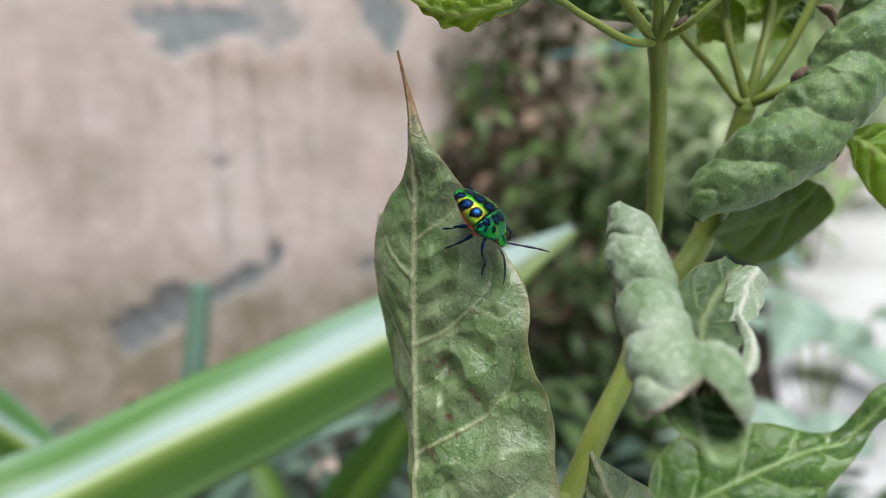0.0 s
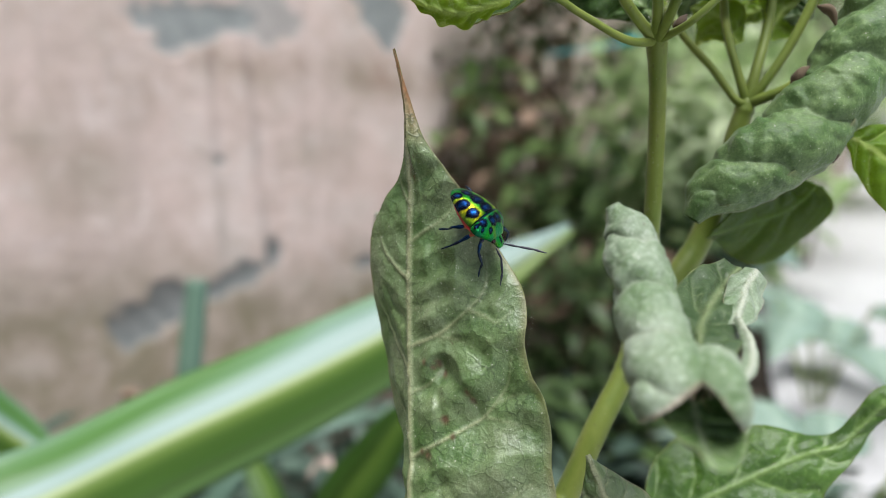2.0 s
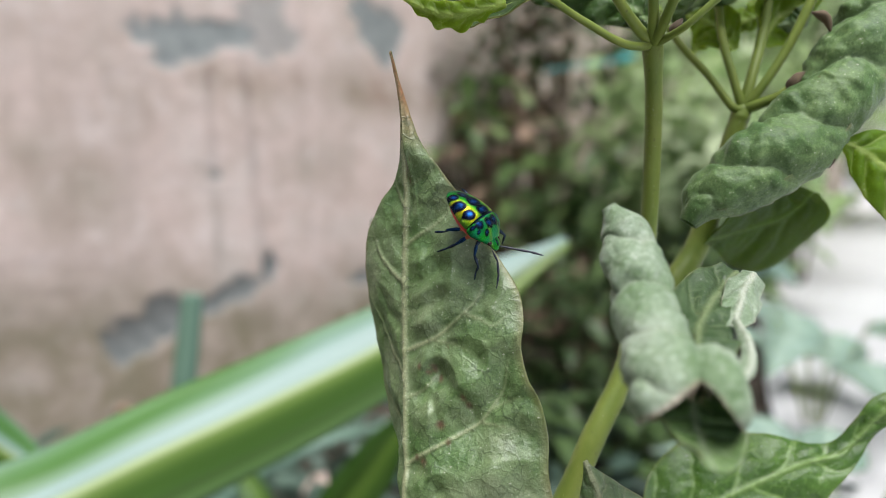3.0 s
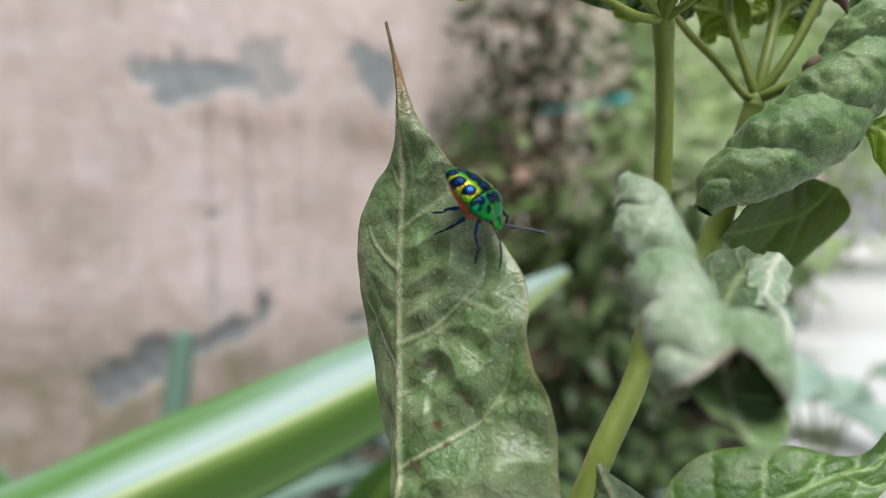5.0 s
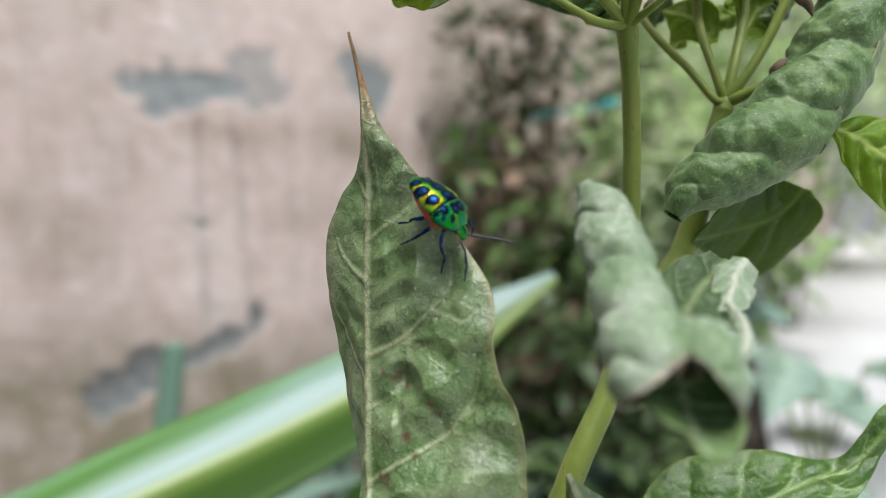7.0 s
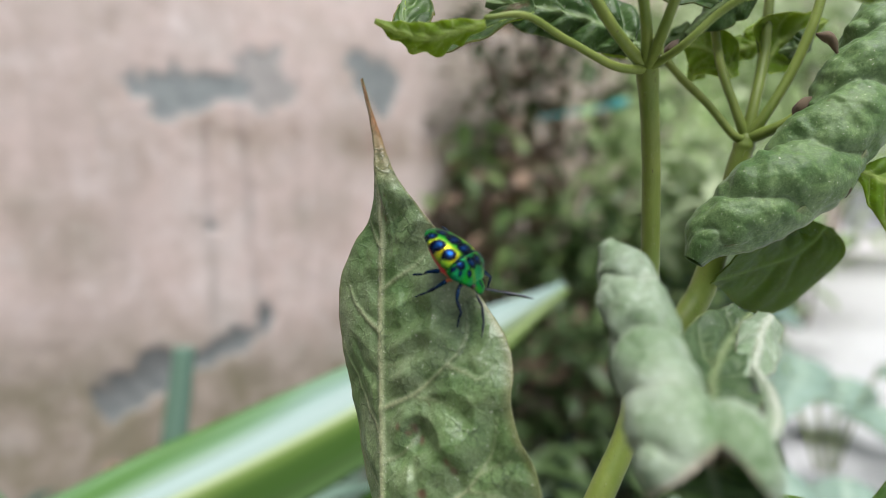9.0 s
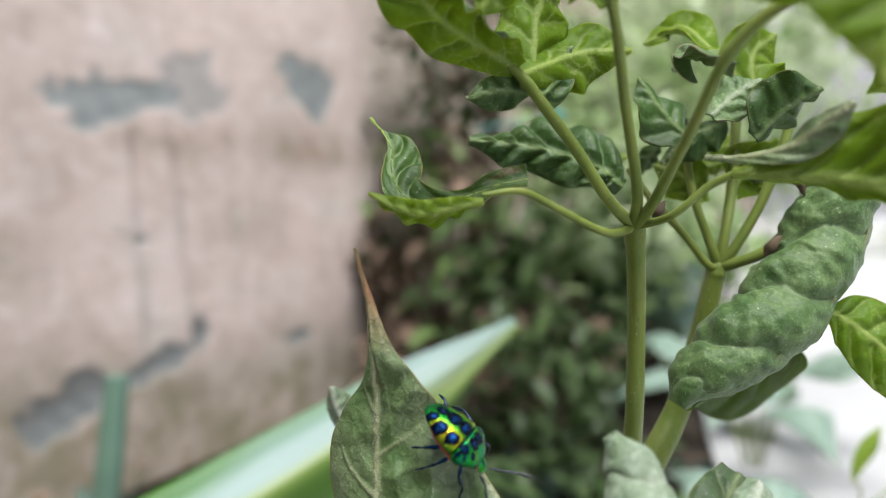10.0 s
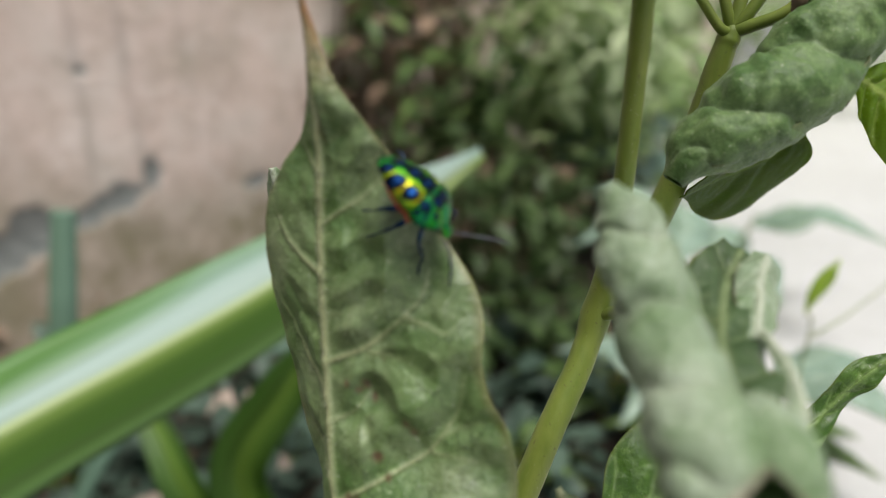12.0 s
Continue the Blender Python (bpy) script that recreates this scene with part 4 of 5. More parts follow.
tube("leaf_base", [(-0.26, 0.60, -0.02), (-0.258, 0.602, 0.02), (-0.256, 0.604, 0.06)], [0.012, 0.010, 0.006], STEM, blue_strap, "pale sheath at the foot of the leaf")
settle(blue_strap)

# lumps of fallen plaster and litter on the soil
def lump(at, r, seed, mat=STONE, label="pale lump of fallen plaster on the soil"):
    bm = bmesh.new()
    bmesh.ops.create_icosphere(bm, subdivisions=3, radius=1)
    for v in bm.verts:
        k = 1 + 0.35 * noise.noise(v.co * 1.6 + Vector((seed, 0, 0))) + 0.1 * noise.noise(v.co * 5)
        v.co = Vector((v.co.x * r * k, v.co.y * r * k * 0.8, v.co.z * r * k * 0.6)) + Vector(at)
    ob = part("plaster_lump", bm, mat, None)
    tagged(ob, label, "rubble", "rubble on the soil")


for k, (x, y, r) in enumerate(((-0.115, 0.66, 0.028), (-0.02, 0.62, 0.02), (-0.16, 0.50, 0.025), (-0.07, 0.55, 0.02), (0.02, 0.86, 0.02), (-0.3, 0.75, 0.02), (0.1, 0.6, 0.018))):
    lump((x, y, r * 0.4), r, k)
litter = spray("leaf_litter", (0.0, 0.75, 0.0), (0.55, 0.45, 0.012), 220, 0.03, CROWN_DRY, None, seed=31, droop=0)
tagged(litter, "dry fallen leaves scattered on the soil", "litter", kind="stuff")
# shade under the plants is put into the weeds' leaf colour
under = spray("ground_cover", (0.0, 0.62, 0.03), (0.42, 0.27, 0.05), 800, 0.042, CROWN_DEEP_SHADE, None, seed=32)
tagged(under, "low bluish green weeds covering the bed, colour darkened as in shade", "weeds", kind="stuff")

# ---- the near plant ----
plant = thing("leafy_plant", (0.03, 0.14, 0), "green-stemmed plant with large felted, curled and rolled leaves", "plant")
CAM_WAY = Vector((0, -0.98, 0.17))
FORK, WHORL, NODE = (0.0420, 0.1377, 0.3231), (0.0389, 0.1234, 0.3818), (0.0644, 0.1425, 0.3719)
STEM_LINE = [(0.0262, 0.1280, 0.2922), (0.0324, 0.1312, 0.3046), (0.0385, 0.1352, 0.3145), FORK, (0.0426, 0.1348, 0.3360), (0.0420, 0.1310, 0.3487), (0.0414, 0.1288, 0.3640), (0.0402, 0.1258, 0.3735), WHORL]
BRANCH_LINE = [FORK, (0.0450, 0.1395, 0.3266), (0.0515, 0.1425, 0.3345), (0.0576, 0.1455, 0.3427), (0.0612, 0.1440, 0.3565), (0.0632, 0.1430, 0.3670), NODE]
tube("stem", [(-0.055, 0.175, -0.03), (-0.030, 0.150, 0.12), (0.0120, 0.1205, 0.2690)] + STEM_LINE, [0.0038, 0.0034, 0.0029, 0.0026, 0.0025, 0.0024, 0.0023, 0.0018, 0.00165, 0.0016, 0.0016, 0.0016], STEM, plant, n=130, sides=20, knots=((0.545, 0.22), (0.99, 0.18)))
tube("branch", BRANCH_LINE, [0.0024, 0.0026, 0.0028, 0.0026, 0.0023, 0.0021, 0.0017], STEM, plant, n=70, sides=18, knots=((0.95, 0.15),))

# blade with the bug, seen from beneath, standing upright
VEINS = [
    ([(0.208, 0.02), (0.240, 0.38), (0.276, 0.65), (0.308, 0.85)], 0.36, 1.0), ([(0.334, 0.0), (0.356, 0.20), (0.376, 0.38), (0.396, 0.55), (0.424, 0.68), (0.452, 0.80), (0.488, 0.88)], 0.36, 1.0),
    ([(0.396, 0.55), (0.390, 0.73), (0.380, 0.87)], 0.27, 0.55), ([(0.414, 0.64), (0.428, 0.80), (0.432, 0.95)], 0.24, 0.4), ([(0.428, 0.0), (0.440, 0.15), (0.460, 0.25), (0.472, 0.28)], 0.27, 0.6),
    ([(0.495, 0.0), (0.508, 0.18), (0.517, 0.29), (0.532, 0.40), (0.552, 0.53), (0.572, 0.65), (0.604, 0.75), (0.625, 0.81)], 0.36, 1.0), ([(0.552, 0.54), (0.544, 0.68), (0.536, 0.78), (0.552, 0.88)], 0.27, 0.7),
    ([(0.513, 0.27), (0.506, 0.50), (0.490, 0.65)], 0.27, 0.5), ([(0.548, 0.02), (0.556, 0.18), (0.572, 0.33)], 0.24, 0.35), ([(0.646, 0.0), (0.664, 0.20), (0.684, 0.48), (0.712, 0.83)], 0.33, 0.85),
    ([(0.588, 0.02), (0.596, 0.18), (0.612, 0.35)], 0.24, 0.25), ([(0.730, 0.0), (0.744, 0.38), (0.756, 0.8)], 0.27, 0.45), ([(0.268, 0.0), (0.284, 0.15), (0.30, 0.25)], 0.24, 0.4), ([(0.10, 0.02), (0.14, 0.4), (0.20, 0.8)], 0.36, 1.0),
    ([(0.594, -0.02), (0.612, -0.30), (0.628, -0.50), (0.648, -0.70), (0.668, -0.90)], 0.36, 1.0), ([(0.704, -0.02), (0.716, -0.33), (0.732, -0.65), (0.748, -0.95)], 0.33, 0.9), ([(0.458, -0.02), (0.488, -0.38), (0.512, -0.60), (0.548, -0.78), (0.580, -0.90)], 0.36, 1.0),
    ([(0.365, -0.02), (0.388, -0.33), (0.412, -0.70), (0.440, -0.90), (0.464, -0.98)], 0.36, 1.0), ([(0.534, -0.03), (0.552, -0.28), (0.57, -0.5)], 0.24, 0.4), ([(0.24, -0.02), (0.30, -0.5), (0.34, -0.9)], 0.36, 0.9),
]
FOLDS = [([(0.468, 0.27), (0.444, 0.40), (0.416, 0.50), (0.398, 0.52)], 1.2, 1.0), ([(0.330, 0.05), (0.312, 0.20), (0.272, 0.25), (0.232, 0.28)], 1.3, 1.0), ([(0.640, 0.30), (0.608, 0.53), (0.588, 0.62)], 1.5, 0.9),
         ([(0.432, 0.12), (0.424, 0.23), (0.384, 0.28)], 0.9, 0.7), ([(0.432, 0.75), (0.404, 0.80), (0.37, 0.78)], 1.4, 0.6), ([(0.536, -0.2), (0.552, -0.45), (0.588, -0.6)], 0.9, 0.7), ([(0.66, -0.3), (0.69, -0.5)], 1.2, 0.9), ([(0.76, -0.4), (0.78, -0.5)], 0.8, 0.8), ([(0.77, 0.3), (0.785, 0.5)], 0.8, 0.7)]
leaf("leaf", [(-0.0054, 0.0964, 0.2740), (-0.0055, 0.1011, 0.2839), (-0.0055, 0.1055, 0.2925), (-0.0055, 0.1096, 0.3019), (-0.0054, 0.1133, 0.3119), (-0.0055, 0.1166, 0.3226), (-0.0055, 0.1190, 0.3337), (-0.0054, 0.1209, 0.3451), (-0.0051, 0.1212, 0.3565), (-0.0054, 0.1206, 0.3677), (-0.0062, 0.1198, 0.3750), (-0.0075, 0.1196, 0.3803)],
     (-0.05, -0.98, 0.1), [v * MM for v in (4, 6, 7.5, 8.5, 9, 9.3, 9.6, 9.9, 10.2, 10.6, 10.9, 11.03, 10.98, 10.68, 10.38, 10.09, 8.69, 5.99, 2.55, 1.25, 0.75, 0.55, 0.5, 0.3, 0.1)],
     [v * MM for v in (23.9, 24.3, 24.6, 24.9, 26.1, 27.0, 26.96, 26.36, 25.71, 25.86, 25.26, 23.42, 22.32, 22.62, 21.37, 18.07, 14.83, 11.23, 7.29, 3.54, 1.7, 0.8, 0.3, 0.2, 0.1)], plant, (UNDER, UPPER), "pale green leaf underside with raised veins, brown flecks and a reddish drawn-out tip",
     fold=([1.5, 1.5, 1.5, 1.5, 1.38, 1.05, 0.80, 0.68, 0.66, 0.7, 0.8, 0.9], -0.38), curl=(0.1, [0.1, 0.1, 0.1, 0.15, 0.1, 0.0, 0.0, 0.2, 0.2, 0.1, 0, 0]), quilt=0.0009, swell=0.0016, ruffle=0.0006, waves=3.5,
     cells=0.00015, show=0.75, nu=330, nv=90, rib_r=0.00042, net=VEINS, creases=FOLDS, pillow=0.0042, edge_tint=0.4, tip_tint=0.95, seed=3,
     spots=((0.472, 0.25, 0.0005), (0.458, 0.29, 0.0005), (0.466, 0.21, 0.0004), (0.474, 0.15, 0.0004), (0.432, 0.48, 0.0005), (0.420, 0.50, 0.0005), (0.392, 0.28, 0.0006), (0.760, 0.12, 0.0008), (0.75, 0.05, 0.0005), (0.832, 0.6, 0.0006), (0.340, 0.15, 0.0006), (0.345, 0.10, 0.0004), (0.368, 0.33, 0.0004), (0.77, 0.3, 0.0003), (0.74, 0.12, 0.0004)))
tube("petiole", [(-0.0054, 0.0964, 0.2740), (-0.0030, 0.0966, 0.2629), (0.0108, 0.1002, 0.2484), (0.0225, 0.136, 0.16)], [0.0011, 0.0011, 0.0012, 0.0014], STEM, plant, n=30)
leaf("leaf", [(-0.0089, 0.1568, 0.3323), (-0.0114, 0.1567, 0.3378), (-0.0136, 0.1565, 0.3431), (-0.0146, 0.1564, 0.3478)], (-0.3, -0.9, 0.2), [0.003, 0.0046, 0.0044, 0.0010], [0.004, 0.0062, 0.0052, 0.0010], plant, (PALE_FELT, UPPER),
     fold=(0.5, 0.5), curl=(0.5, 0.5), nu=40, nv=16, quilt=0.0004, seed=4)

# rolled blade at the branch
rolled_leaf("rolled_leaf", [(0.0480, 0.1267, 0.3497), (0.0506, 0.1268, 0.3535), (0.0548, 0.1270, 0.3561), (0.0602, 0.1275, 0.3596), (0.0661, 0.1285, 0.3632), (0.0717, 0.1300, 0.3683), (0.0768, 0.1315, 0.3737), (0.0811, 0.1330, 0.3807), (0.0848, 0.1347, 0.3873), (0.0878, 0.1360, 0.3933)],
            [0.0016, 0.0037, 0.0052, 0.0062, 0.0068, 0.0067, 0.0065, 0.0064, 0.0060, 0.0050], CAM_WAY, plant, (FELT, UPPER), "felted grey-green leaf rolled into a puckered scroll", lobes=4.8, twist=-1.7, depth=[0.12, 0.24, 0.30, 0.30, 0.30, 0.30, 0.28, 0.25], seed=1, shift=0.55, phase=0.1, fine=0.0004, calm=0.75, edge_tint=0.25)
leaf("leaf", [(0.0812, 0.1440, 0.3548), (0.0795, 0.1460, 0.3513), (0.0755, 0.1460, 0.3486), (0.0698, 0.1450, 0.3470), (0.0631, 0.1420, 0.3457), (0.0560, 0.1370, 0.3450)], (0.0, -0.80, -0.60), [0.0022, 0.0105, 0.0168, 0.0135, 0.0055, 0.0010], [0.0060, 0.0140, 0.0165, 0.0165, 0.0150, 0.0080], plant, (OPEN_GREEN, OPEN_GREEN),
     "dark green open half of the rolled leaf", fold=(0.05, -0.05), curl=(0.0, -0.1), nu=110, nv=34, quilt=0.0005, swell=0.0006, veins=4, ruffle=0.0005, waves=2.4, show=0.35, seed=6)

# hooded curled blade coming towards the lens
rolled_leaf("rolled_leaf", [(0.0264, 0.1015, 0.3549), (0.0283, 0.1000, 0.3513), (0.0291, 0.0965, 0.3467), (0.0290, 0.0915, 0.3423), (0.0285, 0.0855, 0.3391), (0.0284, 0.0810, 0.3367), (0.0284, 0.0780, 0.3341), (0.0288, 0.0770, 0.3310)],
            [0.0010, 0.0033, 0.0040, 0.0041, 0.0042, 0.0045, 0.0046, 0.0043], CAM_WAY, plant, (PALE_FELT, UPPER), "felted leaf curled into a hood with a pinkish rim", lobes=4.6, twist=0.9, depth=[0.26, 0.28, 0.30, 0.28, 0.22, 0.16, 0.10], cut=0.15, cut_at=-0.75, notch=2.8, nu=220, seed=2, shift=2.6, phase=0.15, calm=-0.7)
rolled_leaf("leaf_fold", [(0.0348, 0.0835, 0.3375), (0.0341, 0.0795, 0.3372), (0.0336, 0.0765, 0.3358), (0.0335, 0.0755, 0.3333), (0.0341, 0.0775, 0.3287)], [0.0012, 0.0027, 0.0030, 0.0031, 0.0025],
            CAM_WAY, plant, (PALE_FELT, UPPER), "second lobe of the hooded leaf", lobes=1.2, twist=0.7, depth=0.10, cut=0.46, cut_at=1.5, notch=2.6, nu=110, ns=90, seed=5, shift=3.2)
leaf("leaf_tip", [(0.0320, 0.0815, 0.3350), (0.0320, 0.0798, 0.3312), (0.0319, 0.0778, 0.3291), (0.0316, 0.0742, 0.3277), (0.0312, 0.0715, 0.3274)], (0, -0.95, 0.25), [0.0052, 0.0058, 0.0057, 0.0044, 0.0016], [0.0048, 0.0054, 0.0053, 0.0042, 0.0014], plant, (FELT, FELT), "dark inner face of the hooded leaf", fold=(-0.2, -0.2), curl=(-0.5, -0.5), nu=60, nv=26, quilt=0.0003, edge_tint=0.2)
leaf("leaf", [(0.0328, 0.0800, 0.3359), (0.0354, 0.0880, 0.3375), (0.0397, 0.0970, 0.3387), (0.0463, 0.1070, 0.3405), (0.0512, 0.1120, 0.3429)], (-0.35, -0.8, 0.45), [0.003, 0.0050, 0.0060, 0.0054, 0.0030], [0.0030, 0.0052, 0.0056, 0.0048, 0.0034], plant, (DULL, FELT),
     "dark green leaf with a folded-over felted rim", fold=(0.1, 0.0), curl=(-0.5, [0, 0.3, 0.3, 0.2, 0.1]), nu=90, nv=30, quilt=0.0007, swell=0.0010, ruffle=0.0009, veins=4, show=0.5, seed=7)
leaf("leaf_fold", [(0.0522, 0.1080, 0.3433), (0.0492, 0.1045, 0.3416), (0.0463, 0.0998, 0.3394), (0.0440, 0.0965, 0.3373)], (-0.15, -0.9, 0.4), [0.0024, 0.0034, 0.0030, 0.0010], [0.0018, 0.0030, 0.0026, 0.0010], plant, (PALE_FELT, DULL), "pale felted rim folded over a dark leaf",
     fold=(0.1, 0.2), curl=(0.35, 0.5), nu=80, nv=26, quilt=0.0004, swell=0.0008, ruffle=0.0004, veins=3, seed=27)
leaf("leaf_fold", [(0.0440, 0.0955, 0.3388), (0.0425, 0.0880, 0.3375), (0.0404, 0.0830, 0.3359), (0.0372, 0.0790, 0.3349)], (-0.1, -0.95, 0.2), [0.0010, 0.0014, 0.0015, 0.0003], [0.0008, 0.0012, 0.0013, 0.0003], plant, (PALE_FELT, UPPER), "pale lower rim of the folded leaf",
     fold=(0.3, 0.4), curl=(0.4, 0.6), nu=70, nv=18, quilt=0.0003, swell=0.0004, veins=3, seed=29)
tube("petiole", [FORK, (0.0440, 0.1300, 0.3262), (0.0438, 0.1086, 0.3291), (0.0485, 0.1065, 0.3317)], [0.0012, 0.0010, 0.0010], STEM, plant, n=20)

# lower blades
leaf("leaf", [(0.0432, 0.1285, 0.2841), (0.0498, 0.1290, 0.2873), (0.0580, 0.1292, 0.2915), (0.0667, 0.1294, 0.2957), (0.0754, 0.1295, 0.2996), (0.0831, 0.1299, 0.3016), (0.0877, 0.1301, 0.3063), (0.0915, 0.1290, 0.3117), (0.0976, 0.1279, 0.3169)], (-0.1, -0.85, 0.5), [0.003, 0.0105, 0.0135, 0.0112, 0.0060, 0.0028, 0.0026, 0.0030, 0.0004], [0.003, 0.014, 0.016, 0.014, 0.009, 0.0035, 0.0022, 0.0026, 0.0004], plant, (GLOSSY, FELT),
     "dark green leaf with pale net veins and a twisted tip", fold=(-0.05, -0.1), curl=([0.1, 0.2, 0.3, 0.5, 0.8, 0.5, 0, 0, 0], 0.3), nu=170, nv=50, quilt=0.0005, swell=0.0008, veins=7, ruffle=0.0010, waves=3.0, show=0.9, cells=0.0002, seed=8)
leaf("leaf", [(0.0319, 0.1024, 0.2921), (0.0300, 0.1037, 0.2997), (0.0275, 0.1052, 0.3057), (0.0251, 0.1067, 0.3117)], (0.05, -0.85, 0.45), [0.004, 0.006, 0.0038, 0.0003], [0.008, 0.0098, 0.0055, 0.0003], plant, (UNDER, FELT),
     "bright green leaf folded along its rib", fold=(0.5, 0.2), curl=(0.2, 0.5), nu=90, nv=26, quilt=0.0005, swell=0.0006, veins=4, show=0.8, seed=9)
leaf("leaf", [(0.0771, 0.1277, 0.3650), (0.0811, 0.1268, 0.3626), (0.0871, 0.1255, 0.3576), (0.0927, 0.1232, 0.3503), (0.0961, 0.1210, 0.3431)], (-0.1, -0.9, 0.3), [0.001, 0.0065, 0.0085, 0.006, 0.0005], [0.001, 0.0045, 0.0065, 0.005, 0.0005], plant, (BACKLIT, BACKLIT),
     "yellow-green leaf lit from behind", fold=(0.15, 0.15), curl=(0.2, 0.2), nu=120, nv=30, quilt=0.0007, swell=0.0006, veins=6, show=1.0, seed=10)
tube("petiole", [(0.0753, 0.1383, 0.3797), (0.0769, 0.1325, 0.3694), (0.0771, 0.1277, 0.3650)], [0.0006, 0.0006], STEM, plant, n=14)

# whorl at the top node
tube("petiole", [WHORL, (0.0322, 0.1179, 0.3813), (0.0242, 0.1163, 0.3851), (0.0177, 0.1141, 0.3882), (0.0117, 0.1136, 0.3879)], [0.00081, 0.00069, 0.00062, 0.00056, 0.00038], STEM, plant, n=30)
tube("branch", [WHORL, (0.0327, 0.1187, 0.3865), (0.0276, 0.1187, 0.3944), (0.0226, 0.1191, 0.4013), (0.0185, 0.1194, 0.4066), (0.0143, 0.1189, 0.4095)], [0.00106, 0.00094, 0.00094, 0.00094, 0.00081, 0.00056], STEM, plant, n=40, knots=((0.72, 0.2),))
tube("branch", [WHORL, (0.0361, 0.1155, 0.3883), (0.0324, 0.1107, 0.4001), (0.0296, 0.1065, 0.4091), (0.0275, 0.1041, 0.4151), (0.0251, 0.1009, 0.4236)], [0.00106, 0.00087, 0.00081, 0.00075, 0.00069, 0.00062], STEM, plant, n=40)
tube("branch", [WHORL, (0.0388, 0.1152, 0.3863), (0.0407, 0.1076, 0.3961), (0.0425, 0.1016, 0.4049), (0.0459, 0.0981, 0.4097), (0.0494, 0.0949, 0.4115)], [0.00106, 0.00087, 0.00081, 0.00081, 0.00087, 0.00062], STEM, plant, n=40, knots=((0.62, 0.25),))
tube("petiole", [WHORL, (0.0418, 0.1157, 0.3838), (0.0464, 0.1136, 0.3880), (0.0497, 0.1115, 0.3900)], [0.00075, 0.00062, 0.00062, 0.00062], STEM, plant, n=24)

leaf("leaf", [(0.0199, 0.1195, 0.3899), (0.0152, 0.1210, 0.3891), (0.0099, 0.1224, 0.3873), (0.0046, 0.1240, 0.3865), (0.0003, 0.1261, 0.3879), (-0.0013, 0.1296, 0.3918), (-0.0012, 0.1330, 0.3961), (-0.0024, 0.1354, 0.3991), (-0.0044, 0.1369, 0.4017)], [(0.1, -0.8, 0.6), (0.2, -0.9, 0.3), (0.3, -0.9, 0.2)],
     [0.0022, 0.0018, 0.0030, 0.0030, 0.0032, 0.0022, 0.0006, 0.0004, 0.0001], [0.0028, 0.0026, 0.0015, 0.0030, 0.0044, 0.0056, 0.0045, 0.0008, 0.0001], plant, (UPPER, FRESH),
     "curled green leaf with a scorched corner and a hooked tip", fold=(-0.3, -0.2), curl=(-0.5, -0.4), nu=140, nv=34, quilt=0.0006, swell=0.0006, veins=8, ruffle=0.0006, waves=5, show=0.8, edge_tint=1.0, seed=11, spots=((0.06, 0.75, 0.004), (0.12, 0.6, 0.003)))
leaf("leaf", [(0.0116, 0.1136, 0.3870), (0.0076, 0.1140, 0.3861), (0.0030, 0.1147, 0.3853), (-0.0014, 0.1159, 0.3865), (-0.0050, 0.1175, 0.3886)], (0, -0.8, -0.55), [0.0008, 0.0026, 0.0036, 0.0026, 0.0003], [0.0006, 0.0018, 0.0022, 0.0016, 0.0003], plant, (FRESH, UPPER),
     "bright green crumpled leaf seen from below", fold=(0.2, 0.1), curl=(0.4, 0.4), nu=110, nv=28, quilt=0.0005, swell=0.0006, veins=6, ruffle=0.0009, waves=5, show=0.9, edge_tint=0.9, seed=28)
leaf("leaf", [(0.0185, 0.1194, 0.4071), (0.0122, 0.1171, 0.4102), (0.0066, 0.1148, 0.4131), (0.0035, 0.1122, 0.4156), (0.0016, 0.1108, 0.4208), (0.0010, 0.1091, 0.4253)], (-0.1, -0.95, -0.25), [0.0015, 0.0045, 0.0050, 0.0058, 0.0062, 0.001], [0.002, 0.0075, 0.0085, 0.0080, 0.006, 0.001], plant, (FRESH, UPPER),
     "fresh green leaf with pale veins seen from below", fold=(0.1, -0.2), curl=(0.3, [-0.6, -1.6, -1.8, -1.2, -0.4, 0]), nu=170, nv=40, quilt=0.0006, veins=7, ruffle=0.0011, waves=3.7, swell=0.0008, show=1.0, seed=12)
leaf("leaf", [(0.0495, 0.1115, 0.3900), (0.0531, 0.1081, 0.3897), (0.0588, 0.1026, 0.3889), (0.0625, 0.0976, 0.3877), (0.0655, 0.0928, 0.3866), (0.0690, 0.0884, 0.3853)], (-0.05, -0.95, -0.25), [0.0008, 0.0028, 0.0088, 0.0105, 0.0072, 0.001], [0.0005, 0.0010, 0.0022, 0.0030, 0.0026, 0.0005], plant, (FRESH, UPPER),
     "bright green leaf with a thick pale midrib", fold=(0.1, 0.2), curl=(0.2, 0.2), nu=170, nv=40, quilt=0.0007, veins=7, rib_r=0.0008, ruffle=0.0014, waves=4, swell=0.0006, show=1.0, seed=13)
leaf("leaf", [(0.0468, 0.1149, 0.3927), (0.0503, 0.1116, 0.3923), (0.0543, 0.1053, 0.3934), (0.0572, 0.1012, 0.3966), (0.0594, 0.0992, 0.3989)], (0.1, -0.8, 0.5), [0.0008, 0.0012, 0.0020, 0.0018, 0.0004], [0.0006, 0.0010, 0.0026, 0.0028, 0.0004], plant, (UNDER, UPPER),
     "dull green rim folded over the bright leaf", fold=(0.1, 0.1), curl=(0.4, 0.4), nu=40, nv=14, seed=23)
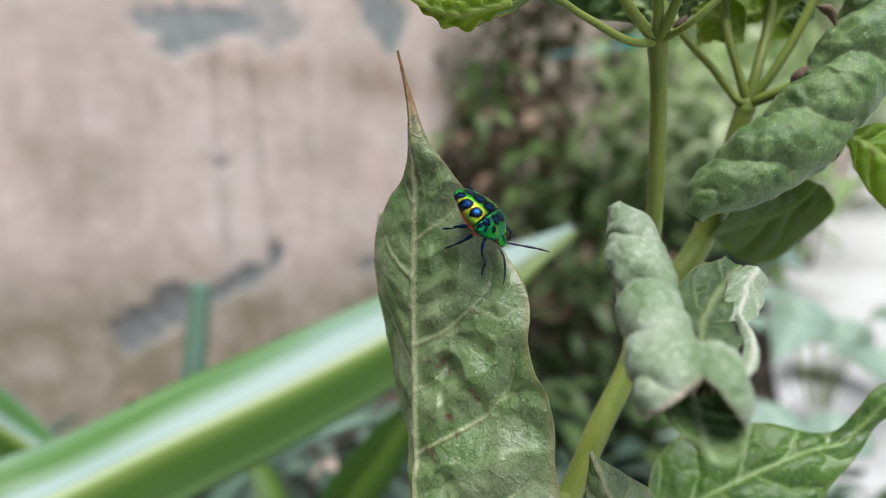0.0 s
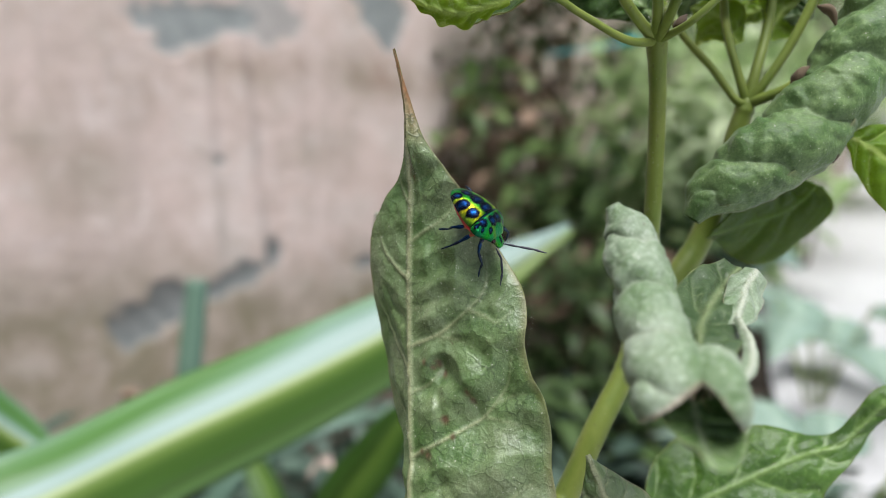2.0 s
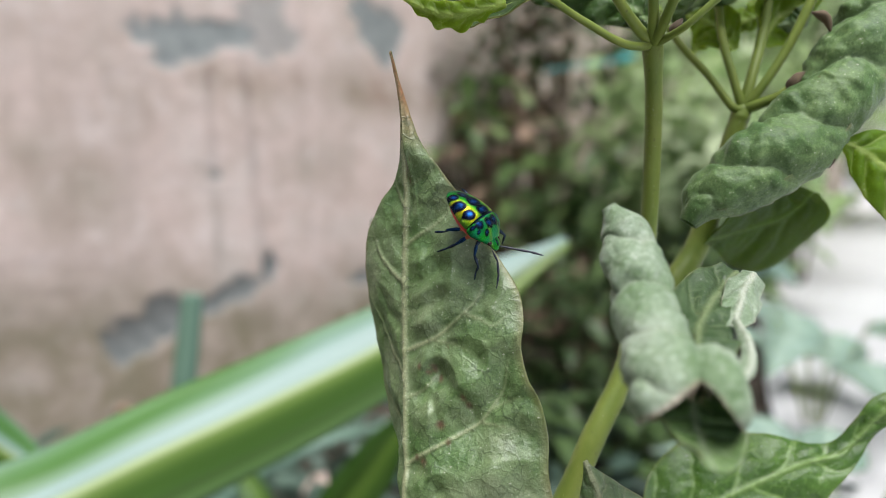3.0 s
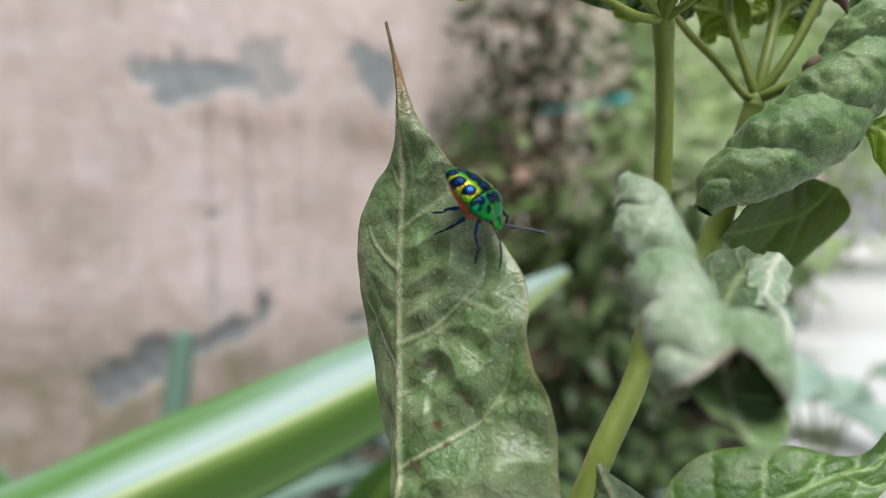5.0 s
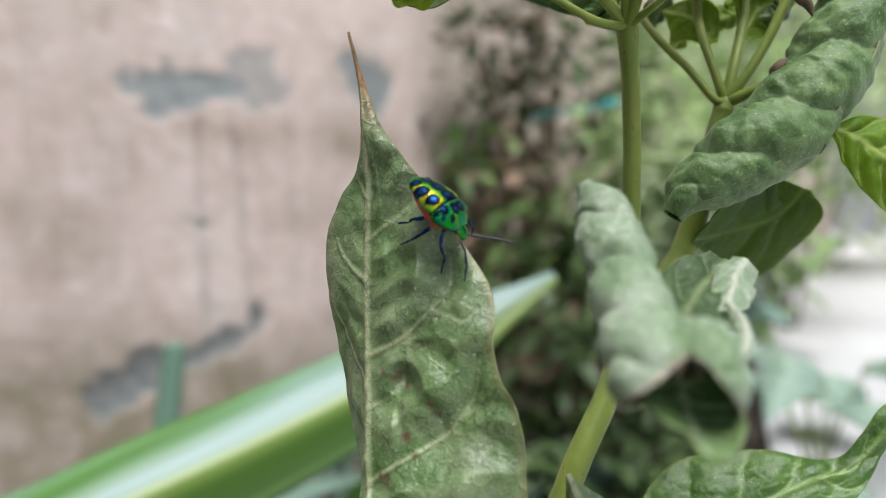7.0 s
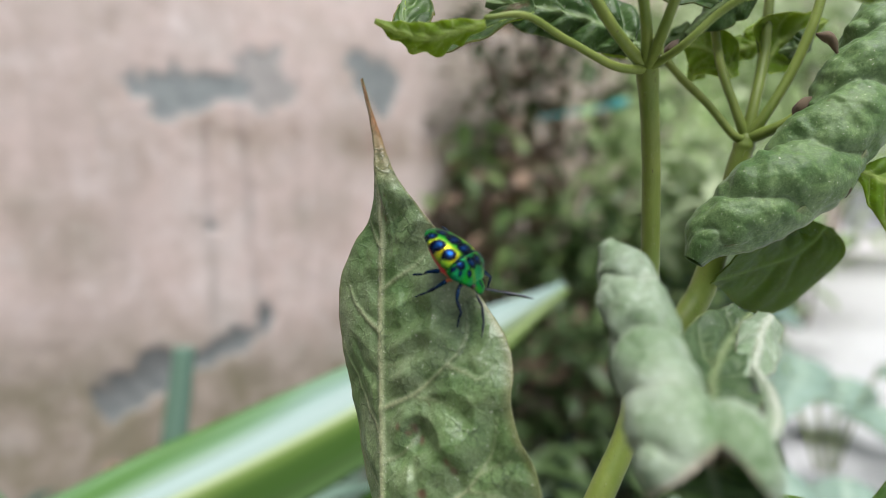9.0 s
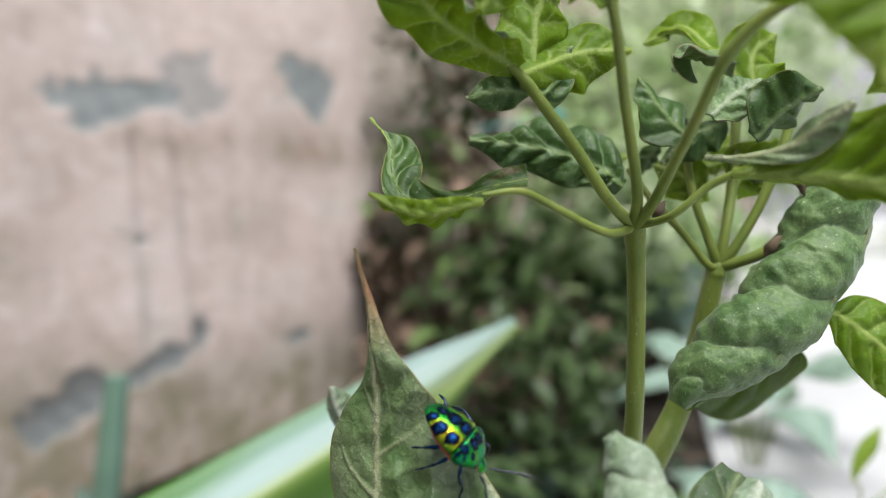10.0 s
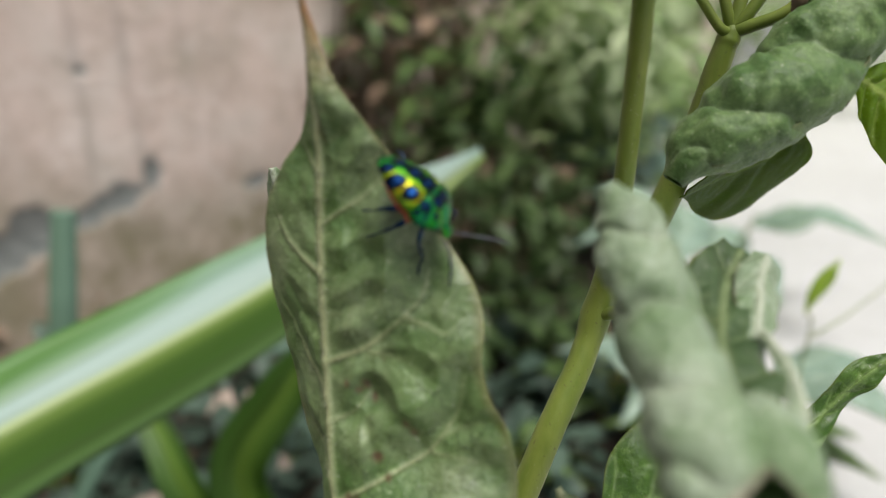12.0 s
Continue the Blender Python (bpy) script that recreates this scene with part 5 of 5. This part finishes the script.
leaf("leaf", [(0.0435, 0.1401, 0.3885), (0.0397, 0.1406, 0.3918), (0.0305, 0.1407, 0.3953), (0.0213, 0.1406, 0.3972), (0.0138, 0.1403, 0.3980)], (0, -0.85, 0.45), [0.002, 0.0045, 0.0055, 0.0045, 0.001], [0.002, 0.0085, 0.0095, 0.0045, 0.001], plant, (UPPER, FELT),
     "puckered dark green leaf with a pale crest", fold=(0.3, -0.1), curl=(0.6, 0.9), nu=130, nv=36, quilt=0.0012, veins=7, ruffle=0.0016, swell=0.0008, show=0.35, seed=14)
leaf("leaf", [(0.0432, 0.0778, 0.4170), (0.0435, 0.0752, 0.4098), (0.0426, 0.0733, 0.4036), (0.0417, 0.0727, 0.3969)], (-0.2, -0.95, -0.2), [0.004, 0.0055, 0.0058, 0.0003], [0.005, 0.0085, 0.0062, 0.0003], plant, (FRESH, UPPER),
     "large fresh leaf hanging close before the rest", fold=(0.2, 0.2), curl=(0.3, 0.3), nu=100, nv=26, quilt=0.0004, edge_tint=0.9, tip_tint=0.5, show=0.9, seed=15)
leaf("leaf", [(0.0491, 0.0798, 0.4110), (0.0452, 0.0831, 0.4101), (0.0420, 0.0885, 0.4112), (0.0388, 0.0940, 0.4136), (0.0358, 0.0985, 0.4173)], (0, -0.9, -0.45), [0.002, 0.0030, 0.0034, 0.0022, 0.0003], [0.002, 0.0034, 0.0040, 0.0020, 0.0003], plant, (FRESH, UPPER),
     "fresh leaf with a drawn-out tip over the branch", fold=(0.2, 0.2), curl=(0.3, 0.3), nu=100, nv=26, quilt=0.0004, show=0.9, seed=16)
# smaller blades between the branches: start, end, half width in mm, skin, puckering
SMALL = [
    ((0.0185, 0.1197, 0.4061), (0.0300, 0.1257, 0.4106), (0.0384, 0.1230, 0.4107), 4.2, FRESH), ((0.0216, 0.1221, 0.4064), (0.0236, 0.1258, 0.4177), (0.0275, 0.1259, 0.4240), 4.6, FRESH), ((0.0220, 0.1218, 0.4025), (0.0260, 0.1247, 0.4061), (0.0290, 0.1259, 0.4117), 2.2, UPPER),
    ((0.0204, 0.1200, 0.4038), (0.0153, 0.1214, 0.4039), (0.0109, 0.1228, 0.4031), 2.0, UPPER), ((0.0192, 0.1095, 0.4242), (0.0147, 0.1095, 0.4189), (0.0108, 0.1104, 0.4127), 3.6, FRESH), ((0.0283, 0.1059, 0.4131), (0.0270, 0.1084, 0.4179), (0.0216, 0.1111, 0.4213), 3.0, FRESH),
    ((0.0274, 0.1041, 0.4151), (0.0305, 0.1031, 0.4180), (0.0319, 0.1021, 0.4208), 2.8, UPPER), ((0.0455, 0.1059, 0.4059), (0.0514, 0.1259, 0.4099), (0.0488, 0.1300, 0.4086), 3.0, FELT), ((0.0557, 0.1298, 0.4005), (0.0617, 0.1316, 0.4047), (0.0667, 0.1324, 0.4073), 3.0, FELT),
    ((0.0630, 0.1279, 0.3963), (0.0679, 0.1259, 0.4017), (0.0725, 0.1236, 0.4043), 4.4, UPPER), ((0.0559, 0.1365, 0.3960), (0.0510, 0.1384, 0.4020), (0.0466, 0.1403, 0.4091), 4.0, UPPER), ((0.0587, 0.1356, 0.4135), (0.0604, 0.1511, 0.4212), (0.0547, 0.1564, 0.4187), 3.6, FRESH),
    ((0.0701, 0.1387, 0.4012), (0.0711, 0.1425, 0.4132), (0.0772, 0.1444, 0.4181), 4.6, FRESH), ((0.0771, 0.1029, 0.4010), (0.0741, 0.1073, 0.4026), (0.0710, 0.1115, 0.4019), 3.6, FRESH), ((0.0759, 0.1015, 0.4075), (0.0738, 0.1033, 0.4029), (0.0746, 0.1048, 0.3970), 3.0, UPPER),
    ((0.0667, 0.1440, 0.4007), (0.0607, 0.1444, 0.3986), (0.0540, 0.1465, 0.3930), 3.2, UPPER), ((0.0640, 0.1481, 0.3846), (0.0608, 0.1508, 0.3903), (0.0559, 0.1544, 0.3931), 3.6, FRESH), ((0.0702, 0.1477, 0.3861), (0.0747, 0.1497, 0.3921), (0.0854, 0.1522, 0.3968), 4.0, FRESH),
]
for k, (p0, p1, p2, w, skin) in enumerate(SMALL):
    w *= 1.45 * MM
    leaf("leaf", [p0, p1, p2], Vector((0.25 * math.sin(k * 2.1), -0.85, 0.45 * math.cos(k * 1.7))), [w * 0.3, w * 0.95, w, w * 0.75, w * 0.05], [w * 0.3, w * 0.9, w, w * 0.7, w * 0.05], plant, (skin, UPPER if skin is not UPPER else FELT),
         fold=(0.15, 0.25), curl=(0.9 * math.sin(k), 0.9 * math.cos(k * 1.3)), nu=64, nv=22, quilt=0.0004, veins=4.3, ruffle=0.0014, waves=1.8, swell=0.0005, show=(0.8 if skin is FRESH else 0.4), seed=40 + k)
# stalks rising from the branch node
for line, r in (([(0.0619, 0.1421, 0.3725), (0.0576, 0.1448, 0.3792), (0.0527, 0.1473, 0.3854), (0.0491, 0.1505, 0.3920)], 0.0008), ([(0.0627, 0.1429, 0.3769), (0.0608, 0.1467, 0.3878), (0.0608, 0.1510, 0.4013)], 0.0009),
                ([(0.0660, 0.1431, 0.3780), (0.0695, 0.1467, 0.3877), (0.0730, 0.1512, 0.4024)], 0.0011), ([(0.0669, 0.1411, 0.3756), (0.0716, 0.1409, 0.3832), (0.0757, 0.1404, 0.3927), (0.0783, 0.1408, 0.4009)], 0.0010), ([(0.0676, 0.1397, 0.3732), (0.0709, 0.1375, 0.3750), (0.0742, 0.1361, 0.3786)], 0.0011)):
    tube("petiole", [NODE] + line, [r * 1.25, r, r, r * 0.9], STEM, plant, n=26)
# fresh blades behind them
for k, (p0, p1, p2, w, skin) in enumerate((
        ((0.0639, 0.1569, 0.3943), (0.0624, 0.1583, 0.3902), (0.0593, 0.1595, 0.3854), 3.2, FRESH), ((0.0713, 0.1591, 0.3953), (0.0691, 0.1595, 0.3916), (0.0682, 0.1600, 0.3883), 3.6, FRESH), ((0.0758, 0.1577, 0.3992), (0.0734, 0.1578, 0.3938), (0.0689, 0.1586, 0.3921), 3.4, FRESH),
        ((0.0800, 0.1468, 0.3945), (0.0775, 0.1472, 0.3906), (0.0732, 0.1480, 0.3896), 2.6, UPPER), ((0.0512, 0.1570, 0.3950), (0.0440, 0.1588, 0.3933), (0.0387, 0.1611, 0.3953), 2.6, FRESH), ((0.0589, 0.1576, 0.3981), (0.0564, 0.1589, 0.3941), (0.0558, 0.1605, 0.3913), 2.4, UPPER))):
    w *= MM
    leaf("leaf", [p0, p1, p2], Vector((0.2 * math.sin(k * 2.3), -0.85, -0.3)), [w * 0.3, w * 0.95, w, w * 0.75, w * 0.05], [w * 0.3, w * 0.9, w, w * 0.7, w * 0.05], plant, (skin, UPPER), fold=(0.15, 0.2), curl=(0.5, 0.4), nu=60, nv=18, quilt=0.0004, veins=5, ruffle=0.0008, show=0.8, seed=70 + k)
# dried stipules
for line in ([(0.0413, 0.1211, 0.3831), (0.0419, 0.1208, 0.3846), (0.0430, 0.1209, 0.3859)], [(0.0729, 0.1338, 0.3896), (0.0750, 0.1332, 0.3886), (0.0759, 0.1327, 0.3860)], [(0.0688, 0.1334, 0.3749), (0.0700, 0.1332, 0.3769), (0.0723, 0.1335, 0.3784)], [(0.0723, 0.1253, 0.3627), (0.0728, 0.1246, 0.3617), (0.0729, 0.1244, 0.3603)]):
    tube("stipule", line, [0.0003, 0.0010, 0.0008, 0.0002], BARK, plant, "dry brown stipule", n=14, bumpy=0.5)


def hairs(path_pts, radii, count, length, seed, n=200):
    """Fine upright hairs standing off a stem."""
    rnd = random.Random(seed)
    path = smooth_path(path_pts, n)
    out = []
    for _ in range(count):
        i = rnd.randrange(1, n)
        t = (path[i + 1] - path[i - 1]).normalized()
        d = Vector((rnd.gauss(0, 1), rnd.gauss(0, 1), rnd.gauss(0, 1)))
        d = (d - d.dot(t) * t).normalized()
        r = along(radii, i / n)
        a = path[i] + d * r * 0.95
        b = a + (d + t * rnd.uniform(-0.4, 0.4)) * length * rnd.uniform(0.5, 1.2)
        out.append((a, b, t))
    return out


fuzz = hairs(STEM_LINE, [0.0026, 0.0025, 0.0024, 0.0019, 0.0017, 0.0016, 0.0019], 900, 0.0006, 1)
fuzz += hairs(BRANCH_LINE, [0.0024, 0.0028, 0.0023, 0.0021], 500, 0.0006, 2)
fuzz += hairs([WHORL, (0.0276, 0.1187, 0.3944), (0.0185, 0.1194, 0.4066)], [0.0011, 0.001, 0.0009], 350, 0.0005, 3)
fuzz += hairs([WHORL, (0.0324, 0.1107, 0.4001), (0.0275, 0.1041, 0.4151)], [0.0011, 0.0009, 0.0008], 350, 0.0005, 4)
fuzz += hairs([WHORL, (0.0407, 0.1076, 0.3961), (0.0459, 0.0981, 0.4097)], [0.0011, 0.0009, 0.0008], 350, 0.0005, 5)
fuzz += hairs([(-0.0054, 0.1124, 0.3124), (-0.0055, 0.1180, 0.3340), (-0.0054, 0.1199, 0.3452), (-0.0050, 0.1202, 0.3566)], [0.0006, 0.0006, 0.0005], 420, 0.0007, 6)
fuzz += hairs([(-0.0075, 0.1196, 0.3803), (-0.0022, 0.1190, 0.3671), (0.0042, 0.1187, 0.3566), (0.0152, 0.1122, 0.3384), (0.0153, 0.1105, 0.3282), (0.0190, 0.1064, 0.3160)], [0.0001, 0.0001], 260, 0.0004, 7)
verts, faces = [], []
for a, b, t in fuzz:
    k = len(verts)
    wv = t.cross(b - a).normalized() * 0.000022
    verts += [a - wv, a + wv, b]
    faces.append((k, k + 1, k + 2))
tagged(mesh_object("hairs", verts, faces, HAIR, plant, "short pale hairs on stems and ribs", smooth=False), kind="stuff")
settle(plant)


# ---- the jewel bug ----
REAR, HEAD = Vector((0.0017, 0.1140, 0.3556)), Vector((0.0098, 0.1106, 0.3468))
fwd = (HEAD - REAR).normalized()
view = Vector((-0.05, -0.99, 0.12))
view = (view - view.dot(fwd) * fwd).normalized()
leftward = view.cross(fwd)
TILT_UP = radians(53)
up_dir = (view * math.cos(TILT_UP) + leftward * math.sin(TILT_UP)).normalized()
left_dir = up_dir.cross(fwd)
BUG_AT = (REAR + HEAD) / 2 + leftward * 0.0009 + Vector((-0.0001, 0, -0.0001))
BUG = Matrix.Translation(BUG_AT) @ Matrix((fwd, left_dir, up_dir)).transposed().to_4x4()
bug = new("shield_bug")
bug.matrix_world = BUG
bug.empty_display_size = 0.005
tagged(bug, "metallic green and yellow jewel bug with dark spots, on a leaf", "insect")


def shade(kind, x, y):
    """Cuticle colour at a place of the back, in millimetres; alpha marks the dark spots."""
    green, yellow, blue, dark = Vector((0.012, 0.40, 0.022)), Vector((0.64, 0.53, 0.008)), Vector((0.004, 0.075, 0.30)), Vector((0.0012, 0.003, 0.010))
    ay = abs(y)
    if kind == "scutellum":
        f = math.exp(-((ay - 2.55) / 1.0) ** 2) * min(1, max(0, (x + 4.7) / 1.3)) * min(1, max(0, (1.3 - x) / 0.8))
        c = green.lerp(yellow, min(1, max(0, 1.35 * f - 0.12)))
        c = c.lerp(Vector((0.006, 0.16, 0.10)), min(1, max(0, (-5.2 - x) / 0.6)) * 0.6)
        c = c.lerp(Vector((0.004, 0.05, 0.02)), 0.85 * math.exp(-(ay / 1.0) ** 2))
        spots = ((-4.55, 1.55, 0.80, 0.70), (-2.70, 2.40, 1.08, 0.88), (-0.50, 2.65, 1.05, 0.86), (-2.0, 0.2, 1.15, 1.10), (0.0, 0.35, 1.0, 1.05), (-4.0, 0.0, 0.95, 0.85), (0.92, 1.6, 0.16, 2.2))
    else:
        c = (green * 0.75).lerp(Vector((0.006, 0.22, 0.13)), 0.4 + 0.4 * math.sin(x * 2 + y))
        c = c.lerp(Vector((0.22, 0.34, 0.015)), 0.6 * math.exp(-((ay - 1.25) / 0.3) ** 2))
        spots = ((1.75, 2.65, 0.80, 0.72), (1.55, 3.6, 0.4, 0.35), (2.3, 0.8, 0.95, 0.85), (3.35, 1.9, 0.48, 0.42), (2.6, 3.2, 0.3, 0.3), (5.3, 0.0, 0.6, 0.25))
    s, core = 0.0, 0.0
    for sx, sy, ra, rb in spots:
        d = math.hypot((x - sx) / ra, (ay - sy) / rb) + 0.12 * noise.noise(Vector((x * 3, y * 3, 7)))
        s = max(s, min(1, max(0, (1.08 - d) / 0.16)))
        # blue glint of the near-black spots, painted in as a brighter centre
        core = max(core, 0.75 * min(1, max(0, (0.62 - d) / 0.5)))
    c = c.lerp(dark.lerp(blue, core * min(1, max(0, 0.7 + 0.8 * noise.noise(Vector((x * 1.3, y * 1.3, 2)))))), s)
    return (*c, s)


def shell(name, stations, kind, mat, parent, label="", low=0.35, n=90, m=90):
    """A domed plate. stations: x, half width, height, height of the rim."""
    verts, cols = [], []
    k = len(stations) - 1
    for i in range(n + 1):
        u = i / n
        x, hw, ht, z0 = (along([s[q] for s in stations], u) for q in range(4))
        for j in range(m):
            a = 2 * math.pi * j / m
            ca, sa = math.cos(a), math.sin(a)
            y = hw * math.copysign(abs(ca) ** 0.85, ca)
            z = z0 + (ht * abs(sa) ** 0.9 if sa >= 0 else -low * abs(sa))
            verts.append(Vector((x, y, z)) * BODY)
            c4 = shade(kind, x, y) if sa >= -0.02 else (0.01, 0.05, 0.12, 1)
            rimmed = min(1, max(0, (abs(ca) - 0.955 + 0.04 * noise.noise(Vector((x * 6, y * 6, 1)))) / 0.06)) * 0.8
            cols.append(tuple(q4 * (1 - rimmed) + d4 * rimmed for q4, d4 in zip(c4, (0.003, 0.012, 0.03, 1))))
    faces = grid_faces(n, m, True) + [tuple(range(m))[::-1], tuple(n * m + j for j in range(m))]
    return mesh_object(name, verts, faces, mat, parent, label, cols, "shade")


shell("scutellum", [(-6.1, 0.45, 0.2, 0.3), (-5.4, 1.55, 0.95, 0.3), (-4.2, 2.35, 1.6, 0.35), (-2.6, 3.0, 2.15, 0.4), (-1.0, 3.5, 2.45, 0.45), (0.3, 3.7, 2.5, 0.5), (0.98, 3.45, 2.25, 0.5)], "scutellum", SHELL, bug, "domed green and yellow shield with blue-black spots")
shell("pronotum", [(0.92, 3.3, 1.9, 0.5), (1.25, 3.95, 2.40, 0.5), (2.4, 3.9, 2.3, 0.45), (3.4, 3.0, 1.9, 0.35), (4.3, 2.05, 1.35, 0.25), (4.6, 1.7, 1.05, 0.2)], "pronotum", SHELL, bug, "green collar plate with dark spots")
head = shell("head", [(4.4, 1.25, 0.9, 0.2), (4.9, 1.25, 0.85, 0.1), (5.5, 1.10, 0.65, 0.0), (5.95, 0.85, 0.40, -0.1), (6.2, 0.30, 0.12, -0.2)], "pronotum", SHELL, bug, "small green head")
# belly with the red rim that shows under the shield
verts, n, m = [], 50, 50
for i in range(n + 1):
    u = i / n
    x = -5.95 + 9.9 * u
    hw = along([0.4, 1.75, 2.55, 3.10, 3.3, 3.05, 2.0], u)
    for j in range(m):
        a = 2 * math.pi * j / m
        z = 0.30 + (0.25 if math.sin(a) > 0 else along([0.4, 1.0, 1.5, 1.7, 1.7, 1.4, 0.9], u)) * math.sin(a)
        verts.append(Vector((x, hw * math.cos(a), z - 0.15)) * BODY)
mesh_object("abdomen", verts, grid_faces(n, m, True) + [tuple(range(m))[::-1], tuple(n * m + j for j in range(m))], RED, bug, "red-rimmed belly under the shield")
for sy in (1, -1):
    bm = bmesh.new()
    bmesh.ops.create_uvsphere(bm, u_segments=20, v_segments=14, radius=0.42 * MM)
    for v in bm.verts:
        v.co = Vector((v.co.x + 4.75 * BODY, v.co.y * 0.9 + sy * 1.25 * BODY, v.co.z + 0.35 * BODY))
    part("eye", bm, EYE_MAT, head, "dark round eye")
INV = BUG.inverted()


def limb(name, pts, radii, mats, parent=bug, label=""):
    """A jointed leg or feeler: one mesh a segment, each a little waisted at its ends."""
    loc = [INV @ Vector(p) for p in pts]
    first = None
    for k in range(len(loc) - 1):
        a, b = loc[k], loc[k + 1]
        r0, r1 = radii[k] * 0.8, radii[k + 1] * 0.8
        seg = tube((name if first is None else "segment"), [a, a.lerp(b, 0.33), a.lerp(b, 0.66), b], [r0 * 0.75, r0 * 1.05, r1 * 1.1, r1 * 0.8], mats[min(k, len(mats) - 1)], first or parent, label if first is None else "", sides=10, n=14, bumpy=0.08)
        first = first or seg
    return first


limb("leg", [(0.0060, 0.1126, 0.3501), (0.0043, 0.1131, 0.3502), (0.0022, 0.1139, 0.3500), (0.0017, 0.1152, 0.3495), (0.0000, 0.1158, 0.3494)], [0.00042, 0.00042, 0.00032, 0.00020, 0.00022], (ORANGE, BLUE, BLACK_BLUE, BLACK_BLUE), label="jointed leg, orange at the thigh, metallic blue shin")
limb("leg", [(0.0064, 0.1120, 0.3494), (0.0052, 0.1122, 0.3488), (0.0035, 0.1132, 0.3476), (0.0019, 0.1143, 0.3467), (0.0003, 0.1152, 0.3460)], [0.00045, 0.00045, 0.00034, 0.00022, 0.00016], (ORANGE, BLUE, BLACK_BLUE, BLACK_BLUE), label="jointed leg, orange at the thigh, metallic blue shin")
limb("leg", [(0.0075, 0.1110, 0.3487), (0.0069, 0.1109, 0.3478), (0.0066, 0.1114, 0.3460), (0.0073, 0.1121, 0.3439), (0.0069, 0.1127, 0.3428), (0.0067, 0.1129, 0.3415)], [0.00040, 0.00040, 0.00034, 0.00026, 0.00020, 0.00016], (BLACK_BLUE, BLUE, BLACK_BLUE, BLACK_BLUE), label="dark jointed foreleg with a blue gleam")
limb("leg", [(0.0058, 0.1164, 0.3546), (0.0055, 0.1173, 0.3561), (0.0047, 0.1182, 0.3567)], [0.0004, 0.0003, 0.0002], (BLACK_BLUE,), label="far leg gripping the leaf rim")
limb("leg", [(0.0096, 0.1160, 0.3526), (0.0085, 0.1176, 0.3541), (0.0068, 0.1189, 0.3544)], [0.0004, 0.0003, 0.0002], (BLACK_BLUE,), label="far leg gripping the leaf rim")
limb("leg", [(0.0108, 0.1151, 0.3499), (0.0121, 0.1157, 0.3488), (0.0117, 0.1165, 0.3472)], [0.0004, 0.0003, 0.0002], (BLACK_BLUE,), label="far leg gripping the leaf rim")
limb("antenna", [(0.0107, 0.1102, 0.3477), (0.0130, 0.1096, 0.3473), (0.0156, 0.1090, 0.3469), (0.0176, 0.1084, 0.3464)], [0.00018, 0.00024, 0.00025, 0.00016], (FEELER,), label="thin dark antenna in segments")
limb("antenna", [(0.0095, 0.1100, 0.3469), (0.0103, 0.1098, 0.3453), (0.0105, 0.1097, 0.3429), (0.0102, 0.1097, 0.3407)], [0.00018, 0.00022, 0.00024, 0.00014], (FEELER,), label="thin dark antenna in segments")


def motions():
    """The bug keeps still on its leaf through the whole shot."""
    still = bug.matrix_world.copy()
    walk(bug, [(0.0, still), (12.0, still)])


motions()
